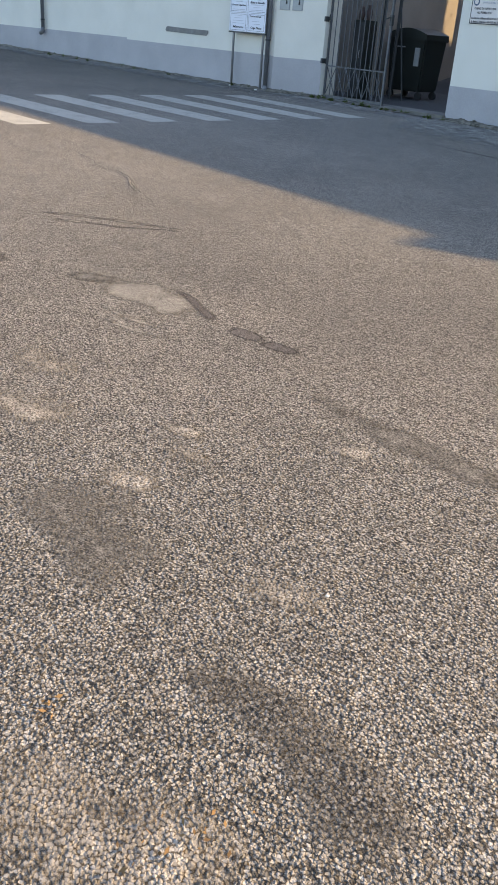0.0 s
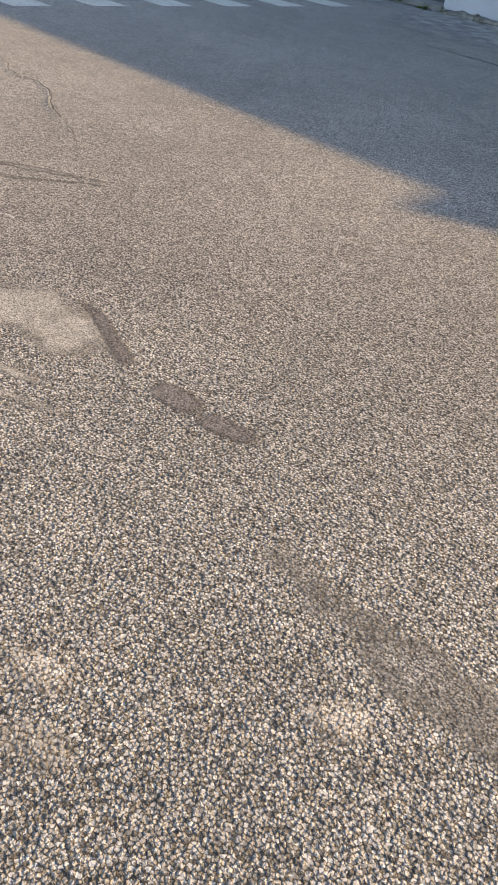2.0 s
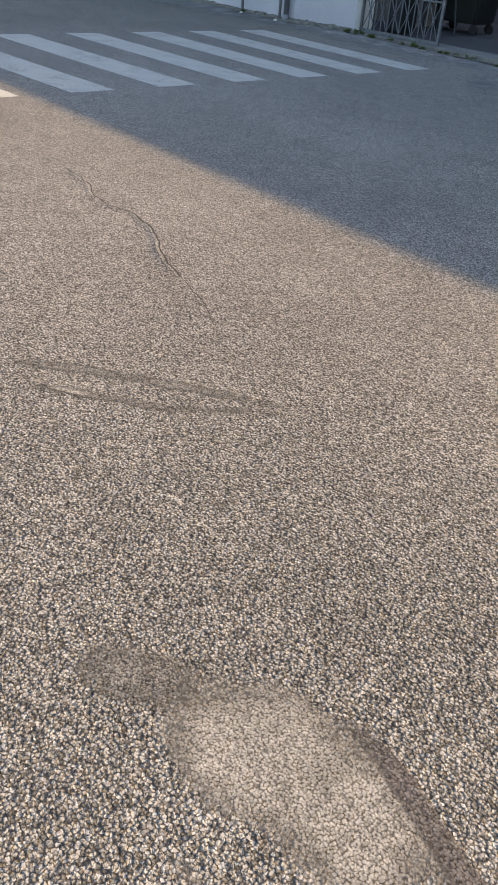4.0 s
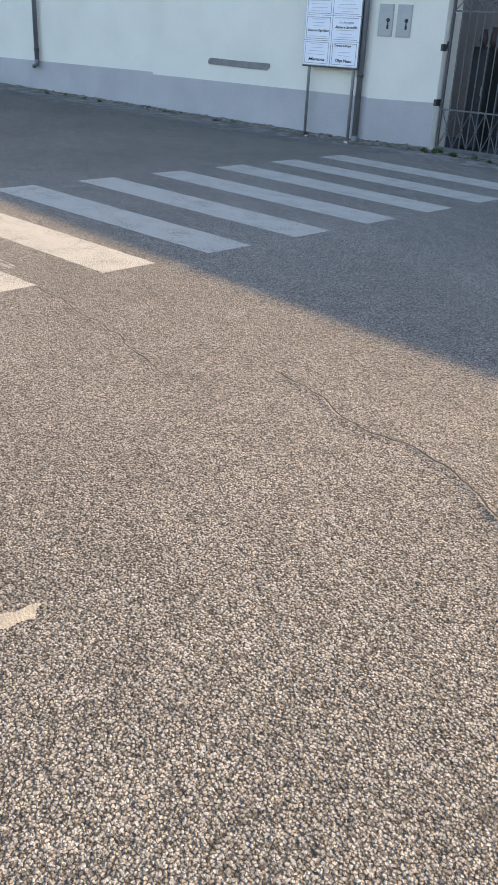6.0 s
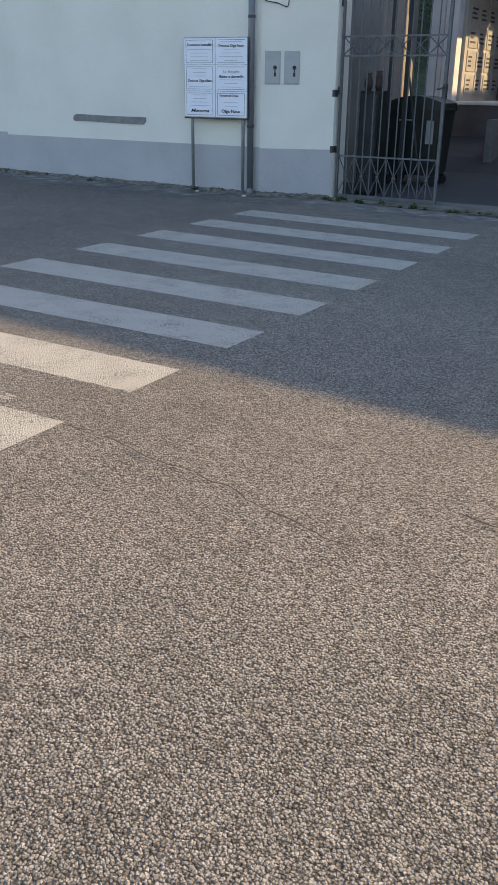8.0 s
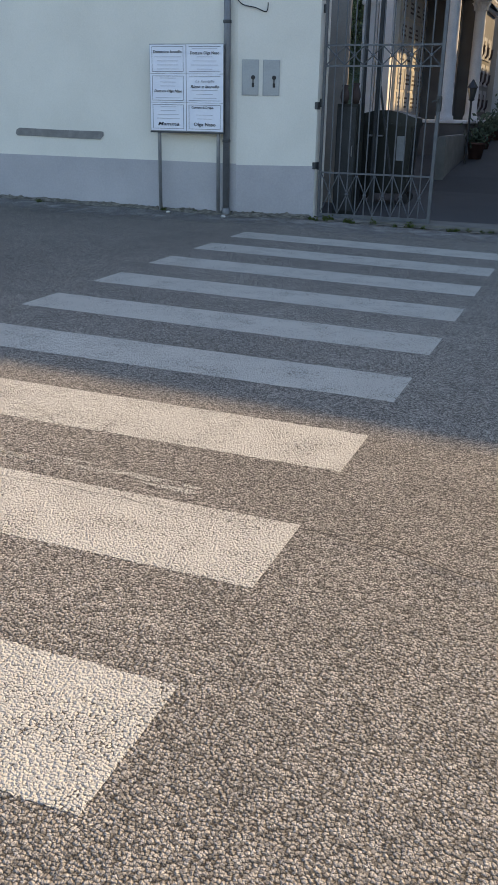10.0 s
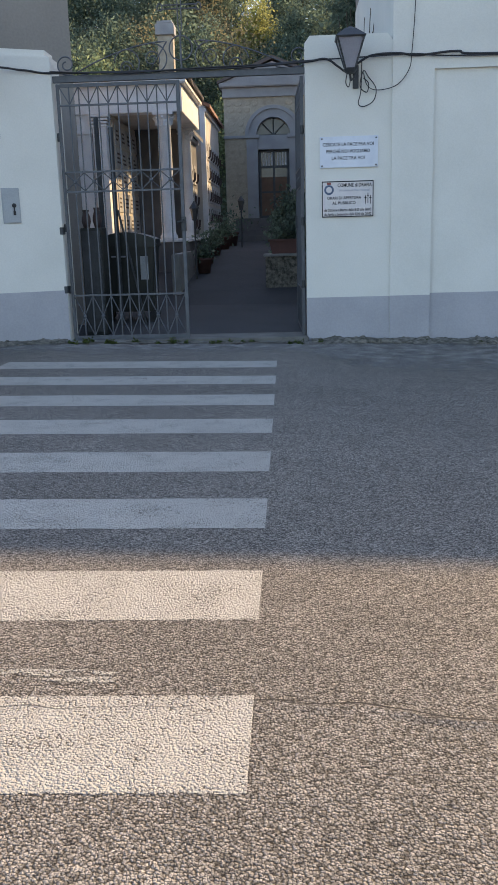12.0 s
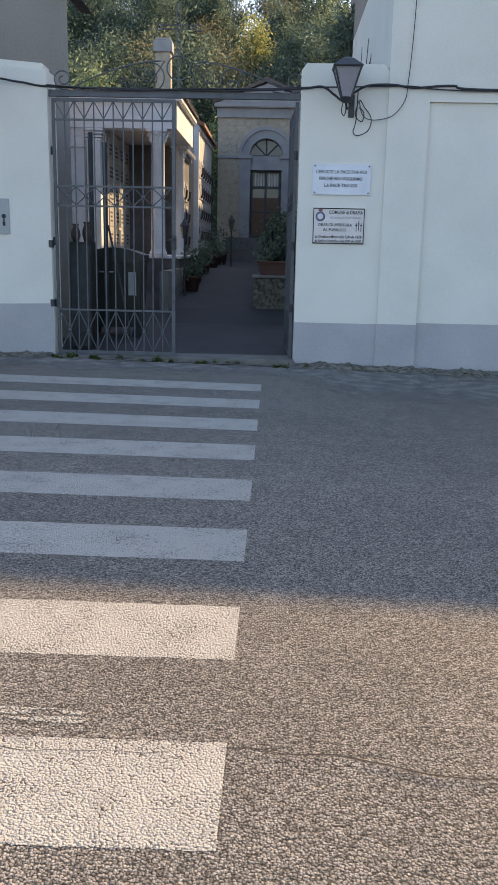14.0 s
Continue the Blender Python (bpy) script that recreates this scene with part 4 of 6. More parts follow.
def wall_lantern(at, label, rz=0):
    g = thing("wall_lantern", label, "lantern", "wall lanterns")
    for k in range(4):
        a = math.pi / 4 + k * math.pi / 2
        c, s = math.cos(a), math.sin(a)
        part("frame", tube(bmesh.new(), ((0.075 * c, 0.075 * s, 0.0), (0.215 * c, 0.215 * s, 0.33)), 0.011, 6), M["lamp_iron"], g)
        a2 = a + math.pi / 2
        c2, s2 = math.cos(a2), math.sin(a2)
        pb = bmesh.new()
        q = [pb.verts.new(p) for p in ((0.07 * c, 0.07 * s, 0.005), (0.07 * c2, 0.07 * s2, 0.005), (0.208 * c2, 0.208 * s2, 0.33), (0.208 * c, 0.208 * s, 0.33))]
        pb.faces.new(q)
        bmesh.ops.solidify(pb, geom=pb.faces[:], thickness=0.004)
        part("pane", pb, M["lamp_glass"], g, "frosted glass pane")
    rf = bmesh.new()
    prev = None
    for r, z in ((0.235, 0.325), (0.245, 0.34), (0.09, 0.43), (0.05, 0.44), (0.015, 0.46)):
        ring = [rf.verts.new((r * math.cos(math.pi / 4 + k * math.pi / 2), r * math.sin(math.pi / 4 + k * math.pi / 2), z)) for k in range(4)]
        if prev:
            for k in range(4):
                rf.faces.new((prev[k], prev[(k + 1) % 4], ring[(k + 1) % 4], ring[k]))
        else:
            rf.faces.new(ring[::-1])
        prev = ring
    rf.faces.new(prev)
    part("roof", rf, M["lamp_iron"], g, "dark metal lantern roof")
    part("base", lathe(bmesh.new(), ((0.03, -0.05), (0.06, -0.035), (0.085, 0.0), (0.075, 0.012)), (0, 0, 0), 12), M["lamp_iron"], g)
    part("bracket", tube(bmesh.new(), ((0, 0, -0.04), (0.02, 0.1, -0.10), (0.06, 0.22, -0.06), (0.09, 0.34, 0.02)), 0.013, 8), M["lamp_iron"], g, "", True)
    part("wall_plate", B(0.055, 0.125, 0.325, 0.35, -0.16, 0.10, 0.004), M["lamp_iron"], g)
    g.matrix_world = pose(*at, 0, 0, rz)


wall_lantern((3.62, -0.352, 3.19), "dark iron wall lantern with frosted panes above the plaques")
wall_lantern((-0.80, -0.73, 3.17), "dark iron wall lantern on the west gate pier", PR)


def cable(pts, r, label, name="cable"):
    bm = bmesh.new()
    dense = []
    P = [Vector(p) for p in pts]
    for i in range(len(P) - 1):
        p0, p1, p2, p3 = P[max(i - 1, 0)], P[i], P[i + 1], P[min(i + 2, len(P) - 1)]
        for k in range(8):
            t = k / 8
            dense.append(0.5 * (2 * p1 + (p2 - p0) * t + (2 * p0 - 5 * p1 + 4 * p2 - p3) * t * t + (3 * p1 - p0 - 3 * p2 + p3) * t ** 3))
    dense.append(P[-1])
    tube(bm, dense, r, 6)
    return tagged(part(name, bm, M["cable"], None, "", True), label, "cable")


cable([(-9, left_y(-9) - 0.03, 3.30), (-4, left_y(-4) - 0.03, 3.36), (-0.95, -0.47, 3.36), (-0.3, -0.18, 3.35), (0.0, -0.02, 3.33), (0.8, 0.03, 3.325), (1.6, 0.03, 3.32), (2.4, 0.03, 3.325), (3.12, -0.03, 3.35), (3.35, -0.04, 3.37), (3.5, -0.04, 3.28), (3.6, -0.05, 3.22), (3.72, -0.04, 3.30), (3.9, -0.04, 3.39), (4.2, -0.06, 3.40), (4.45, -0.06, 3.37), (4.9, -0.06, 3.40), (5.4, -0.06, 3.36), (9, -0.06, 3.38)], 0.013, "black electric cable strung along the wall over the gate")
cable([(0.0, -0.03, 3.345), (0.9, 0.02, 3.31), (1.8, 0.02, 3.335), (2.6, 0.02, 3.345), (3.12, -0.03, 3.36), (3.8, -0.045, 3.375), (4.4, -0.07, 3.385), (5.2, -0.07, 3.345), (9, -0.07, 3.37)], 0.008, "thin second cable running beside the first")
cable([(3.78, -0.05, 3.33), (3.77, -0.05, 3.0), (3.74, -0.05, 2.86), (3.80, -0.05, 2.82), (3.92, -0.05, 2.88), (3.95, -0.05, 3.02), (3.86, -0.05, 3.15), (3.80, -0.05, 3.22), (3.76, -0.05, 3.05), (3.84, -0.05, 2.98), (3.86, -0.05, 3.08), (3.80, -0.05, 3.14)], 0.006, "tangled loop of loose cable below the lantern", "cable_loop")
cable([(4.42, -0.06, 4.6), (4.40, -0.06, 3.9), (4.37, -0.06, 3.42), (4.34, -0.06, 3.22), (4.2, -0.06, 3.05), (3.98, -0.05, 3.0), (3.85, -0.05, 3.05), (3.8, -0.05, 3.2)], 0.005, "thin grey wire hanging in a curve from above")
cable([(3.585, -0.352, 3.15), (3.57, -0.352, 3.05), (3.6, -0.352, 3.0), (3.62, -0.352, 3.06), (3.61, -0.352, 3.15)], 0.006, "short wire loop under the lantern", "cable_loop")
cable([(-0.9, left_y(-0.9) - 0.03, 3.34), (-0.95, left_y(-0.95) - 0.03, 3.0), (-0.98, left_y(-0.98) - 0.03, 2.75), (-0.9, left_y(-0.9) - 0.03, 2.62), (-0.74, left_y(-0.74) - 0.03, 2.58), (-0.62, left_y(-0.62) - 0.03, 2.54), (-0.6, left_y(-0.6) - 0.03, 2.64)], 0.007, "loose cable end hanging on the pier")
cable([(-0.85, left_y(-0.85) - 0.03, 3.3), (-0.83, left_y(-0.83) - 0.03, 2.85), (-0.76, left_y(-0.76) - 0.03, 2.76), (-0.68, left_y(-0.68) - 0.03, 2.84), (-0.72, left_y(-0.72) - 0.03, 3.2)], 0.007, "loop of cable under the west lantern", "cable_loop")

# ---- inside the gate: yard, path and steps ----
def yard_z(y):
    """Height of the climbing path, by the distance behind the gate."""
    pts = ((0.5, 0.03), (4.5, 0.12), (5.5, 0.32), (11, 0.92), (20, 1.08), (60, 1.1))
    for (a, za), (b, zb) in zip(pts, pts[1:]):
        if y <= b:
            return za + (zb - za) * max(0.0, (y - a) / (b - a))
    return pts[-1][1]


bm = bmesh.new()
rows = []
for y in (0.42, 1.5, 3, 4.5, 4.9, 5.5, 7, 9, 11, 14, 17, 20, 26):
    rows.append([bm.verts.new((x, y, yard_z(y) + 0.012 * noise.noise((x, y, 0)))) for x in (-16, -6, -2, 0, 0.8, 1.6, 2.4, 3.2, 5, 16)])
for a, b in zip(rows, rows[1:]):
    for k in range(len(a) - 1):
        bm.faces.new((a[k], a[k + 1], b[k + 1], b[k]))
structure("path", bm, M["yard"], "dark asphalt cemetery path climbing to the chapel", "path")
for k in range(4):
    structure("step", B(1.0, 3.4, 19.0 + 0.35 * k, 20.7, 1.02 + 0.2 * k, 1.06 + 0.2 * (k + 1), 0.02), M["grey_stone"], "grey stone step before the church door", "step")
structure("kerb_path", B(0.66, 0.82, 5.2, 18.5, 0.1, 1.02, 0.02), M["path_kerb"], "low pale kerb along the path", "kerb")


# invented walls, their heights set to keep low sun off path and house
structure("wall_yard", B(4.5, 4.8, 12, 30, 0, 6.0), M["tomb"], "added plain wall closing the cemetery's east side and blocking sun", "wall")
structure("wall_yard", B(4.5, 4.8, 9.5, 12, 0, 8.2), M["house"], "added tall wall keeping sun off the house wall", "wall")


# ---- church ----
def church():
    g = thing("church", "small cemetery church of pale rubble with grey stone trim", "church")
    y0 = 21.0
    x0, x1 = 0.62, 4.1
    xc = 2.36
    w = bmesh.new()
    # facade with a round-headed opening
    box(w, x0, xc - 0.95, y0, y0 + 0.5, 0.6, 6.15)
    box(w, xc + 0.95, x1, y0, y0 + 0.5, 0.6, 6.15)
    box(w, xc - 0.95, xc + 0.95, y0, y0 + 0.5, 5.75, 6.15)
    for sx in (-1, 1):
        prism(w, [(xc, 5.75), (xc + sx * 0.95, 5.75), (xc + sx * 0.95, 4.7)] + [(xc + sx * 0.62 * math.cos(math.pi / 2 * i / 8), 4.72 + 0.62 * math.sin(math.pi / 2 * i / 8)) for i in range(9)], y0, y0 + 0.5)
    box(w, x0, x0 + 0.4, y0 + 0.5, y0 + 9, 0.6, 6.15)
    box(w, x1 - 0.4, x1, y0 + 0.5, y0 + 9, 0.6, 6.15)
    box(w, x0, x1, y0 + 9, y0 + 9.4, 0.6, 6.15)
    body = part("wall", w, M["church"], g)
    rb = random.Random(8)
    proto = []
    for k in range(5):
        sm = bmesh.new()
        n = 7
        ring = [(0.5 * (0.8 + 0.3 * rb.random()) * math.cos(2 * math.pi * i / n), 0.5 * (0.75 + 0.3 * rb.random()) * math.sin(2 * math.pi * i / n)) for i in range(n)]
        lo = [sm.verts.new((a, 0.02, c)) for a, c in ring]
        hi = [sm.verts.new((a * 0.9, -0.016, c * 0.9)) for a, c in ring]
        sm.faces.new(hi)
        for i in range(n):
            sm.faces.new((lo[i], lo[(i + 1) % n], hi[(i + 1) % n], hi[i]))
        proto.append(mesh_of("stone", sm, M["church"]))
    z = 1.9
    while z < 6.1:
        h = rb.uniform(0.17, 0.25)
        x = x0 + 0.05
        while x < x1 - 0.1:
            wd = rb.uniform(0.22, 0.42)
            cx, cz = x + wd / 2, z + h / 2
            trim = abs(cx - xc) < 1.02 and cz < 4.75 or math.hypot(cx - xc, cz - 4.75) < 1.12
            if not trim and not 4.58 < cz < 4.82:
                o = new("stone", proto[rb.randrange(5)])
                o.parent = body
                o.matrix_basis = pose(cx, y0, cz, 0, rb.uniform(-8, 8), 0) @ Matrix.Diagonal((wd * 0.96, 1, h * 0.96, 1))
            x += wd
        z += h
    # arch ring
    def arch(r0, r1, ya, yb, n=22):
        bm = bmesh.new()
        prism(bm, [(xc + r1 * math.cos(math.pi * i / n), 4.72 + r1 * math.sin(math.pi * i / n)) for i in range(n + 1)] + [(xc + r0 * math.cos(math.pi * i / n), 4.72 + r0 * math.sin(math.pi * i / n)) for i in range(n, -1, -1)], ya, yb)
        return bm
    part("arch", arch(0.60, 0.88, y0 - 0.10, y0 + 0.3), M["church_trim"], g, "moulded grey stone arch")
    part("arch_moulding", arch(0.88, 1.0, y0 - 0.16, y0 + 0.3), M["church_trim"], g)
    for sx in (-1, 1):
        a, b = sorted((xc + sx * 0.56, xc + sx * 0.96))
        part("pilaster", B(a, b, y0 - 0.10, y0 + 0.45, 1.5, 4.62, 0.01), M["church_trim"], g)
        part("pilaster_cap", B(a - 0.06, b + 0.06, y0 - 0.17, y0 + 0.3, 4.62, 4.74, 0.015), M["church_trim"], g)
    part("string_course", B(x0 - 0.03, xc - 1.03, y0 - 0.07, y0 + 0.1, 4.63, 4.73, 0.01), M["church_trim"], g)
    part("string_course", B(xc + 1.03, x1 + 0.03, y0 - 0.07, y0 + 0.1, 4.63, 4.73, 0.01), M["church_trim"], g)
    part("lintel", B(xc - 0.56, xc + 0.56, y0 - 0.02, y0 + 0.45, 4.24, 4.72, 0.01), M["church_trim"], g)
    part("frieze", B(x0 - 0.04, x1 + 0.04, y0 - 0.08, y0 + 0.5, 6.0, 6.33, 0.015), M["church_trim"], g)
    part("cornice", B(x0 - 0.14, x1 + 0.14, y0 - 0.22, y0 + 0.5, 6.33, 6.48, 0.03), M["church_trim"], g)
    ped = bmesh.new()
    prism(ped, [(x0 - 0.1, 6.48), (x1 + 0.1, 6.48), (xc, 7.15)], y0 - 0.12, y0 + 0.4)
    part("pediment", ped, M["church_trim"], g, "low triangular pediment")
    rf = bmesh.new()
    prism(rf, [(x0 - 0.2, 6.45), (xc, 7.22), (x1 + 0.2, 6.45), (x1 + 0.2, 6.55), (xc, 7.34), (x0 - 0.2, 6.55)], y0 - 0.2, y0 + 9.5)
    part("roof", rf, M["old_tile"], g, "low weathered tiled roof")
    fan = part("fanlight", B(xc - 0.60, xc + 0.60, y0 + 0.22, y0 + 0.25, 4.72, 5.32), M["pane"], g, "semicircular fanlight with radial bars")
    for a in (0.5, 0.25, 0.75):
        part("glazing_bar", tube(bmesh.new(), ((xc, y0 + 0.2, 4.74), (xc + 0.6 * math.cos(math.pi * a), y0 + 0.2, 4.74 + 0.6 * math.sin(math.pi * a))), 0.025, 6), M["dark_iron"], fan)
    part("glazing_bar", B(xc - 0.6, xc + 0.6, y0 + 0.17, y0 + 0.22, 4.72, 4.77), M["dark_iron"], fan)
    door = part("door", B(xc - 0.54, xc + 0.54, y0 + 0.26, y0 + 0.3, 1.86, 4.24), M["pane"], g, "tall glazed door with brown wooden panels")
    for x in (xc - 0.54, xc - 0.04, xc + 0.46):
        part("door_frame", B(x, x + 0.08, y0 + 0.2, y0 + 0.26, 1.86, 4.24, 0.005), M["dark_iron"], door)
    for z, h in ((1.86, 0.1), (2.75, 0.06), (3.62, 0.08), (4.16, 0.08)):
        part("door_rail", B(xc - 0.46, xc - 0.04, y0 + 0.205, y0 + 0.255, z, z + h), M["dark_iron"], door)
        part("door_rail", B(xc + 0.04, xc + 0.46, y0 + 0.205, y0 + 0.255, z, z + h), M["dark_iron"], door)
    for xa, xb in ((xc - 0.46, xc - 0.04), (xc + 0.04, xc + 0.46)):
        part("door_panel", B(xa, xb, y0 + 0.225, y0 + 0.258, 1.96, 2.75), M["door"], door)
        part("door_panel", B(xa, xb, y0 + 0.225, y0 + 0.258, 2.81, 3.3), M["door"], door)
        for k in range(4):
            xk = xa + 0.06 + k * 0.1
            part("curtain_fold", B(xk, xk + 0.055, y0 + 0.235, y0 + 0.258, 3.7, 4.16, 0.005), M["slab"], door)
    return g


church()


# ---- white portico tomb ----
def column(g, x, y, z0, z1, r):
    c = part("column", lathe(bmesh.new(), ((r * 1.25, z0), (r * 1.25, z0 + 0.07), (r * 1.08, z0 + 0.1), (r, z0 + 0.16), (r * 0.9, z1 - 0.28), (r * 1.0, z1 - 0.26)), (x, y, 0), 18), M["white_stone"], g, "", True)
    k = part("capital", lathe(bmesh.new(), ((r * 0.92, z1 - 0.26), (r * 1.05, z1 - 0.18), (r * 1.02, z1 - 0.14), (r * 1.35, z1 - 0.06)), (x, y, 0), 14), M["white_stone"], c)
    part("abacus", B(x - r * 1.4, x + r * 1.4, y - r * 1.4, y + r * 1.4, z1 - 0.06, z1, 0.01), M["white_stone"], c)
    for a in range(8):
        t = a * math.pi / 4
        part("leaf", tube(bmesh.new(), ((x + r * math.cos(t), y + r * math.sin(t), z1 - 0.25), (x + r * 1.12 * math.cos(t), y + r * 1.12 * math.sin(t), z1 - 0.15), (x + r * 1.42 * math.cos(t), y + r * 1.42 * math.sin(t), z1 - 0.09)), 0.03, 6), M["white_stone"], c)


def portico():
    g = thing("portico_tomb", "white weathered stone portico tomb with columns and tiled roof", "tomb")
    y0, y1 = 8.0, 11.4
    x0, x1 = -1.62, 0.66
    part("podium", B(x0 - 0.06, x1 + 0.06, y0 - 0.14, y1, 0.1, 1.22, 0.02), M["grey_stone"], g, "dark polished stone podium")
    part("plinth_course", B(x0 - 0.1, x1 + 0.1, y0 - 0.18, y1, 1.22, 1.28, 0.012), M["white_stone"], g)
    part("pilaster", B(x0, -1.30, y0, y0 + 0.32, 1.28, 3.9, 0.008), M["white_stone"], g)
    part("pilaster_cap", B(x0 - 0.03, -1.28, y0 - 0.04, y0 + 0.34, 3.5, 3.58, 0.01), M["white_stone"], g)
    part("pilaster", B(-1.27, -0.98, y0 - 0.05, y0 + 0.3, 1.28, 3.68, 0.008), M["white_stone"], g)
    for k in range(4):
        part("moulding", B(-1.29 - 0.015 * k, -0.96 + 0.015 * k, y0 - 0.07 - 0.015 * k, y0 + 0.3, 3.64 + 0.065 * k, 3.69 + 0.065 * k, 0.008), M["white_stone"], g)
    column(g, 0.24, y0 + 0.12, 1.28, 3.9, 0.155)
    column(g, 0.36, y1 - 0.35, 1.28, 3.9, 0.14)
    part("architrave", B(x0, x1, y0 - 0.04, y0 + 0.34, 3.9, 4.17, 0.008), M["white_stone"], g)
    part("frieze", B(x0, x1, y0 - 0.02, y0 + 0.34, 4.17, 4.45, 0.005), M["white_stone"], g)
    part("cornice", B(x0 - 0.07, x1 + 0.10, y0 - 0.14, y0 + 0.34, 4.45, 4.56, 0.02), M["white_stone"], g)
    part("side_beam", B(x1 - 0.34, x1, y0 + 0.34, y1, 3.9, 4.45, 0.008), M["white_stone"], g)
    part("side_cornice", B(x1 - 0.34, x1 + 0.10, y0 + 0.34, y1, 4.45, 4.56, 0.02), M["white_stone"], g)
    part("ceiling_slab", B(x0 + 0.3, x1 - 0.34, y0 + 0.34, y1, 3.95, 4.0), M["tomb"], g)
    inner = part("inner_wall", B(-1.3, -0.92, y0 + 0.36, y1, 1.28, 3.9), M["tomb"], g, "wall of burial niches with lettering")
    rr = random.Random(4)
    for row in range(5):
        for col in range(4):
            yy, zz = y0 + 0.55 + col * 0.68, 1.42 + row * 0.48
            part("niche_slab", B(-0.925, -0.905, yy, yy + 0.6, zz, zz + 0.42, 0.004), M["slab"], inner)
            for q in range(3):
                part("inscription", B(-0.906, -0.903, yy + 0.08, yy + 0.08 + rr.uniform(0.2, 0.42), zz + 0.1 + q * 0.09, zz + 0.14 + q * 0.09), M["wreath"], inner)
    part("back_wall", B(-0.92, -0.1, y1 - 0.2, y1, 1.28, 3.9), M["grey_stone"], g)
    # tiled roof: courses of barrel tiles along the front eave
    roof = part("roof", prism(bmesh.new(), [(x0 - 0.1, 4.56), (x1 + 0.12, 4.56), (x1 - 0.3, 4.66), (x0 + 0.3, 4.66)], y0 - 0.1, y1), M["old_tile"], g, "weathered dark tiled roof")
    n = 16
    for k in range(n):
        xx = x0 - 0.06 + (x1 - x0 + 0.14) * (k + 0.5) / n
        part("tile", tube(bmesh.new(), ((xx, y0 - 0.2, 4.60), (xx, y0 + 0.3, 4.66)), 0.055, 8), M["old_tile"], roof)
    for k in range(14):
        yy = y0 + 0.1 + k * 0.24
        part("tile", tube(bmesh.new(), ((x1 + 0.16, yy, 4.60), (x1 - 0.25, yy, 4.67)), 0.055, 8), M["old_tile"], roof)
    return g


portico()


def niche_tomb(label, x0, x1, y0, y1, zb, zt, peak, gable_dark):
    g = thing("niche_tomb", label, "tomb")
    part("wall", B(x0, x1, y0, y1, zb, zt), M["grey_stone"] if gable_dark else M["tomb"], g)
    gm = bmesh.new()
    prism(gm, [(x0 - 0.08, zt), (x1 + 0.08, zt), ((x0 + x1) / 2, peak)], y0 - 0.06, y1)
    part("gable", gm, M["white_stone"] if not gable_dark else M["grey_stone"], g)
    rf = bmesh.new()
    xm = (x0 + x1) / 2
    prism(rf, [(x0 - 0.2, zt - 0.04), (xm, peak), (x1 + 0.2, zt - 0.04), (x1 + 0.2, zt + 0.06), (xm, peak + 0.12), (x0 - 0.2, zt + 0.06)], y0 - 0.14, y1 + 0.05)
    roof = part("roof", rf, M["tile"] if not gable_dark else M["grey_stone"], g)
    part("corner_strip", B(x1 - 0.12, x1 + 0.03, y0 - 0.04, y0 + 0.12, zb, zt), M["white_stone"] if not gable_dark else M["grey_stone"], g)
    part("cornice", B(x1 - 0.05, x1 + 0.07, y0 - 0.05, y1, zt - 0.12, zt - 0.04), M["white_stone"], g)
    rows = int((zt - 0.3 - zb - 0.3) / 0.62)
    cols = int((y1 - y0 - 0.3) / 0.78)
    rr = random.Random(int(y0 * 10))
    for r in range(rows):
        for c in range(cols):
            yy, zz = y0 + 0.25 + c * 0.78, zb + 0.35 + r * 0.62
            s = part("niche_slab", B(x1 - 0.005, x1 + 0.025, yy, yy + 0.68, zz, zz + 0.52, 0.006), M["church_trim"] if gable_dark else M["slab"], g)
            part("flower_holder", tube(bmesh.new(), ((x1 + 0.03, yy + 0.5, zz + 0.05), (x1 + 0.08, yy + 0.5, zz + 0.12), (x1 + 0.09, yy + 0.5, zz + 0.3)), 0.03, 6), M["wreath"], s)
            part("portrait", B(x1 + 0.024, x1 + 0.034, yy + 0.1, yy + 0.24, zz + 0.25, zz + 0.43, 0.003), M["wreath"], s)
    return g


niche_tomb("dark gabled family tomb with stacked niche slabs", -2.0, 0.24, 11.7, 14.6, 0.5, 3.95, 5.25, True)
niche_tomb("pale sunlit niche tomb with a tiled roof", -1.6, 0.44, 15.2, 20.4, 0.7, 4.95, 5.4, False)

# stone stack behind the tombs
st = thing("stone_stack", "old grey stone stack with a flat cap", "chimney")
part("shaft", B(-2.33, -1.71, 26.0, 26.6, 1.0, 9.2, 0.03), M["church"], st)
part("cap", B(-2.40, -1.64, 25.92, 26.68, 9.2, 9.62, 0.02), M["church_trim"], st)
part("cap_top", B(-2.34, -1.70, 25.98, 26.62, 9.62, 9.74, 0.03), M["church_trim"], st)

# bare-rendered house behind the west pier
hs = thing("house", "unpainted rendered house with a steep gable behind the wall", "house")
foot = [(-0.2, 2.0), (-1.75, 7.6), (-14, 7.6), (-14, 2.0)]
part("wall", prism(bmesh.new(), foot, 0, 4.9, "z"), M["house"], hs)
gm = bmesh.new()
prism(gm, [(-0.2, 4.9), (-5.0, 9.3), (-14, 9.3), (-14, 4.9)], 2.0, 2.3)
part("gable", gm, M["house"], hs)
rf = bmesh.new()
prism(rf, [(-0.02, 4.86), (-5.0, 9.42), (-14, 9.42), (-14, 9.3), (-5.0, 9.28), (-0.2, 4.88)], 1.9, 2.9)
part("roof", rf, M["house_trim"], hs, "dark thin roof edge")

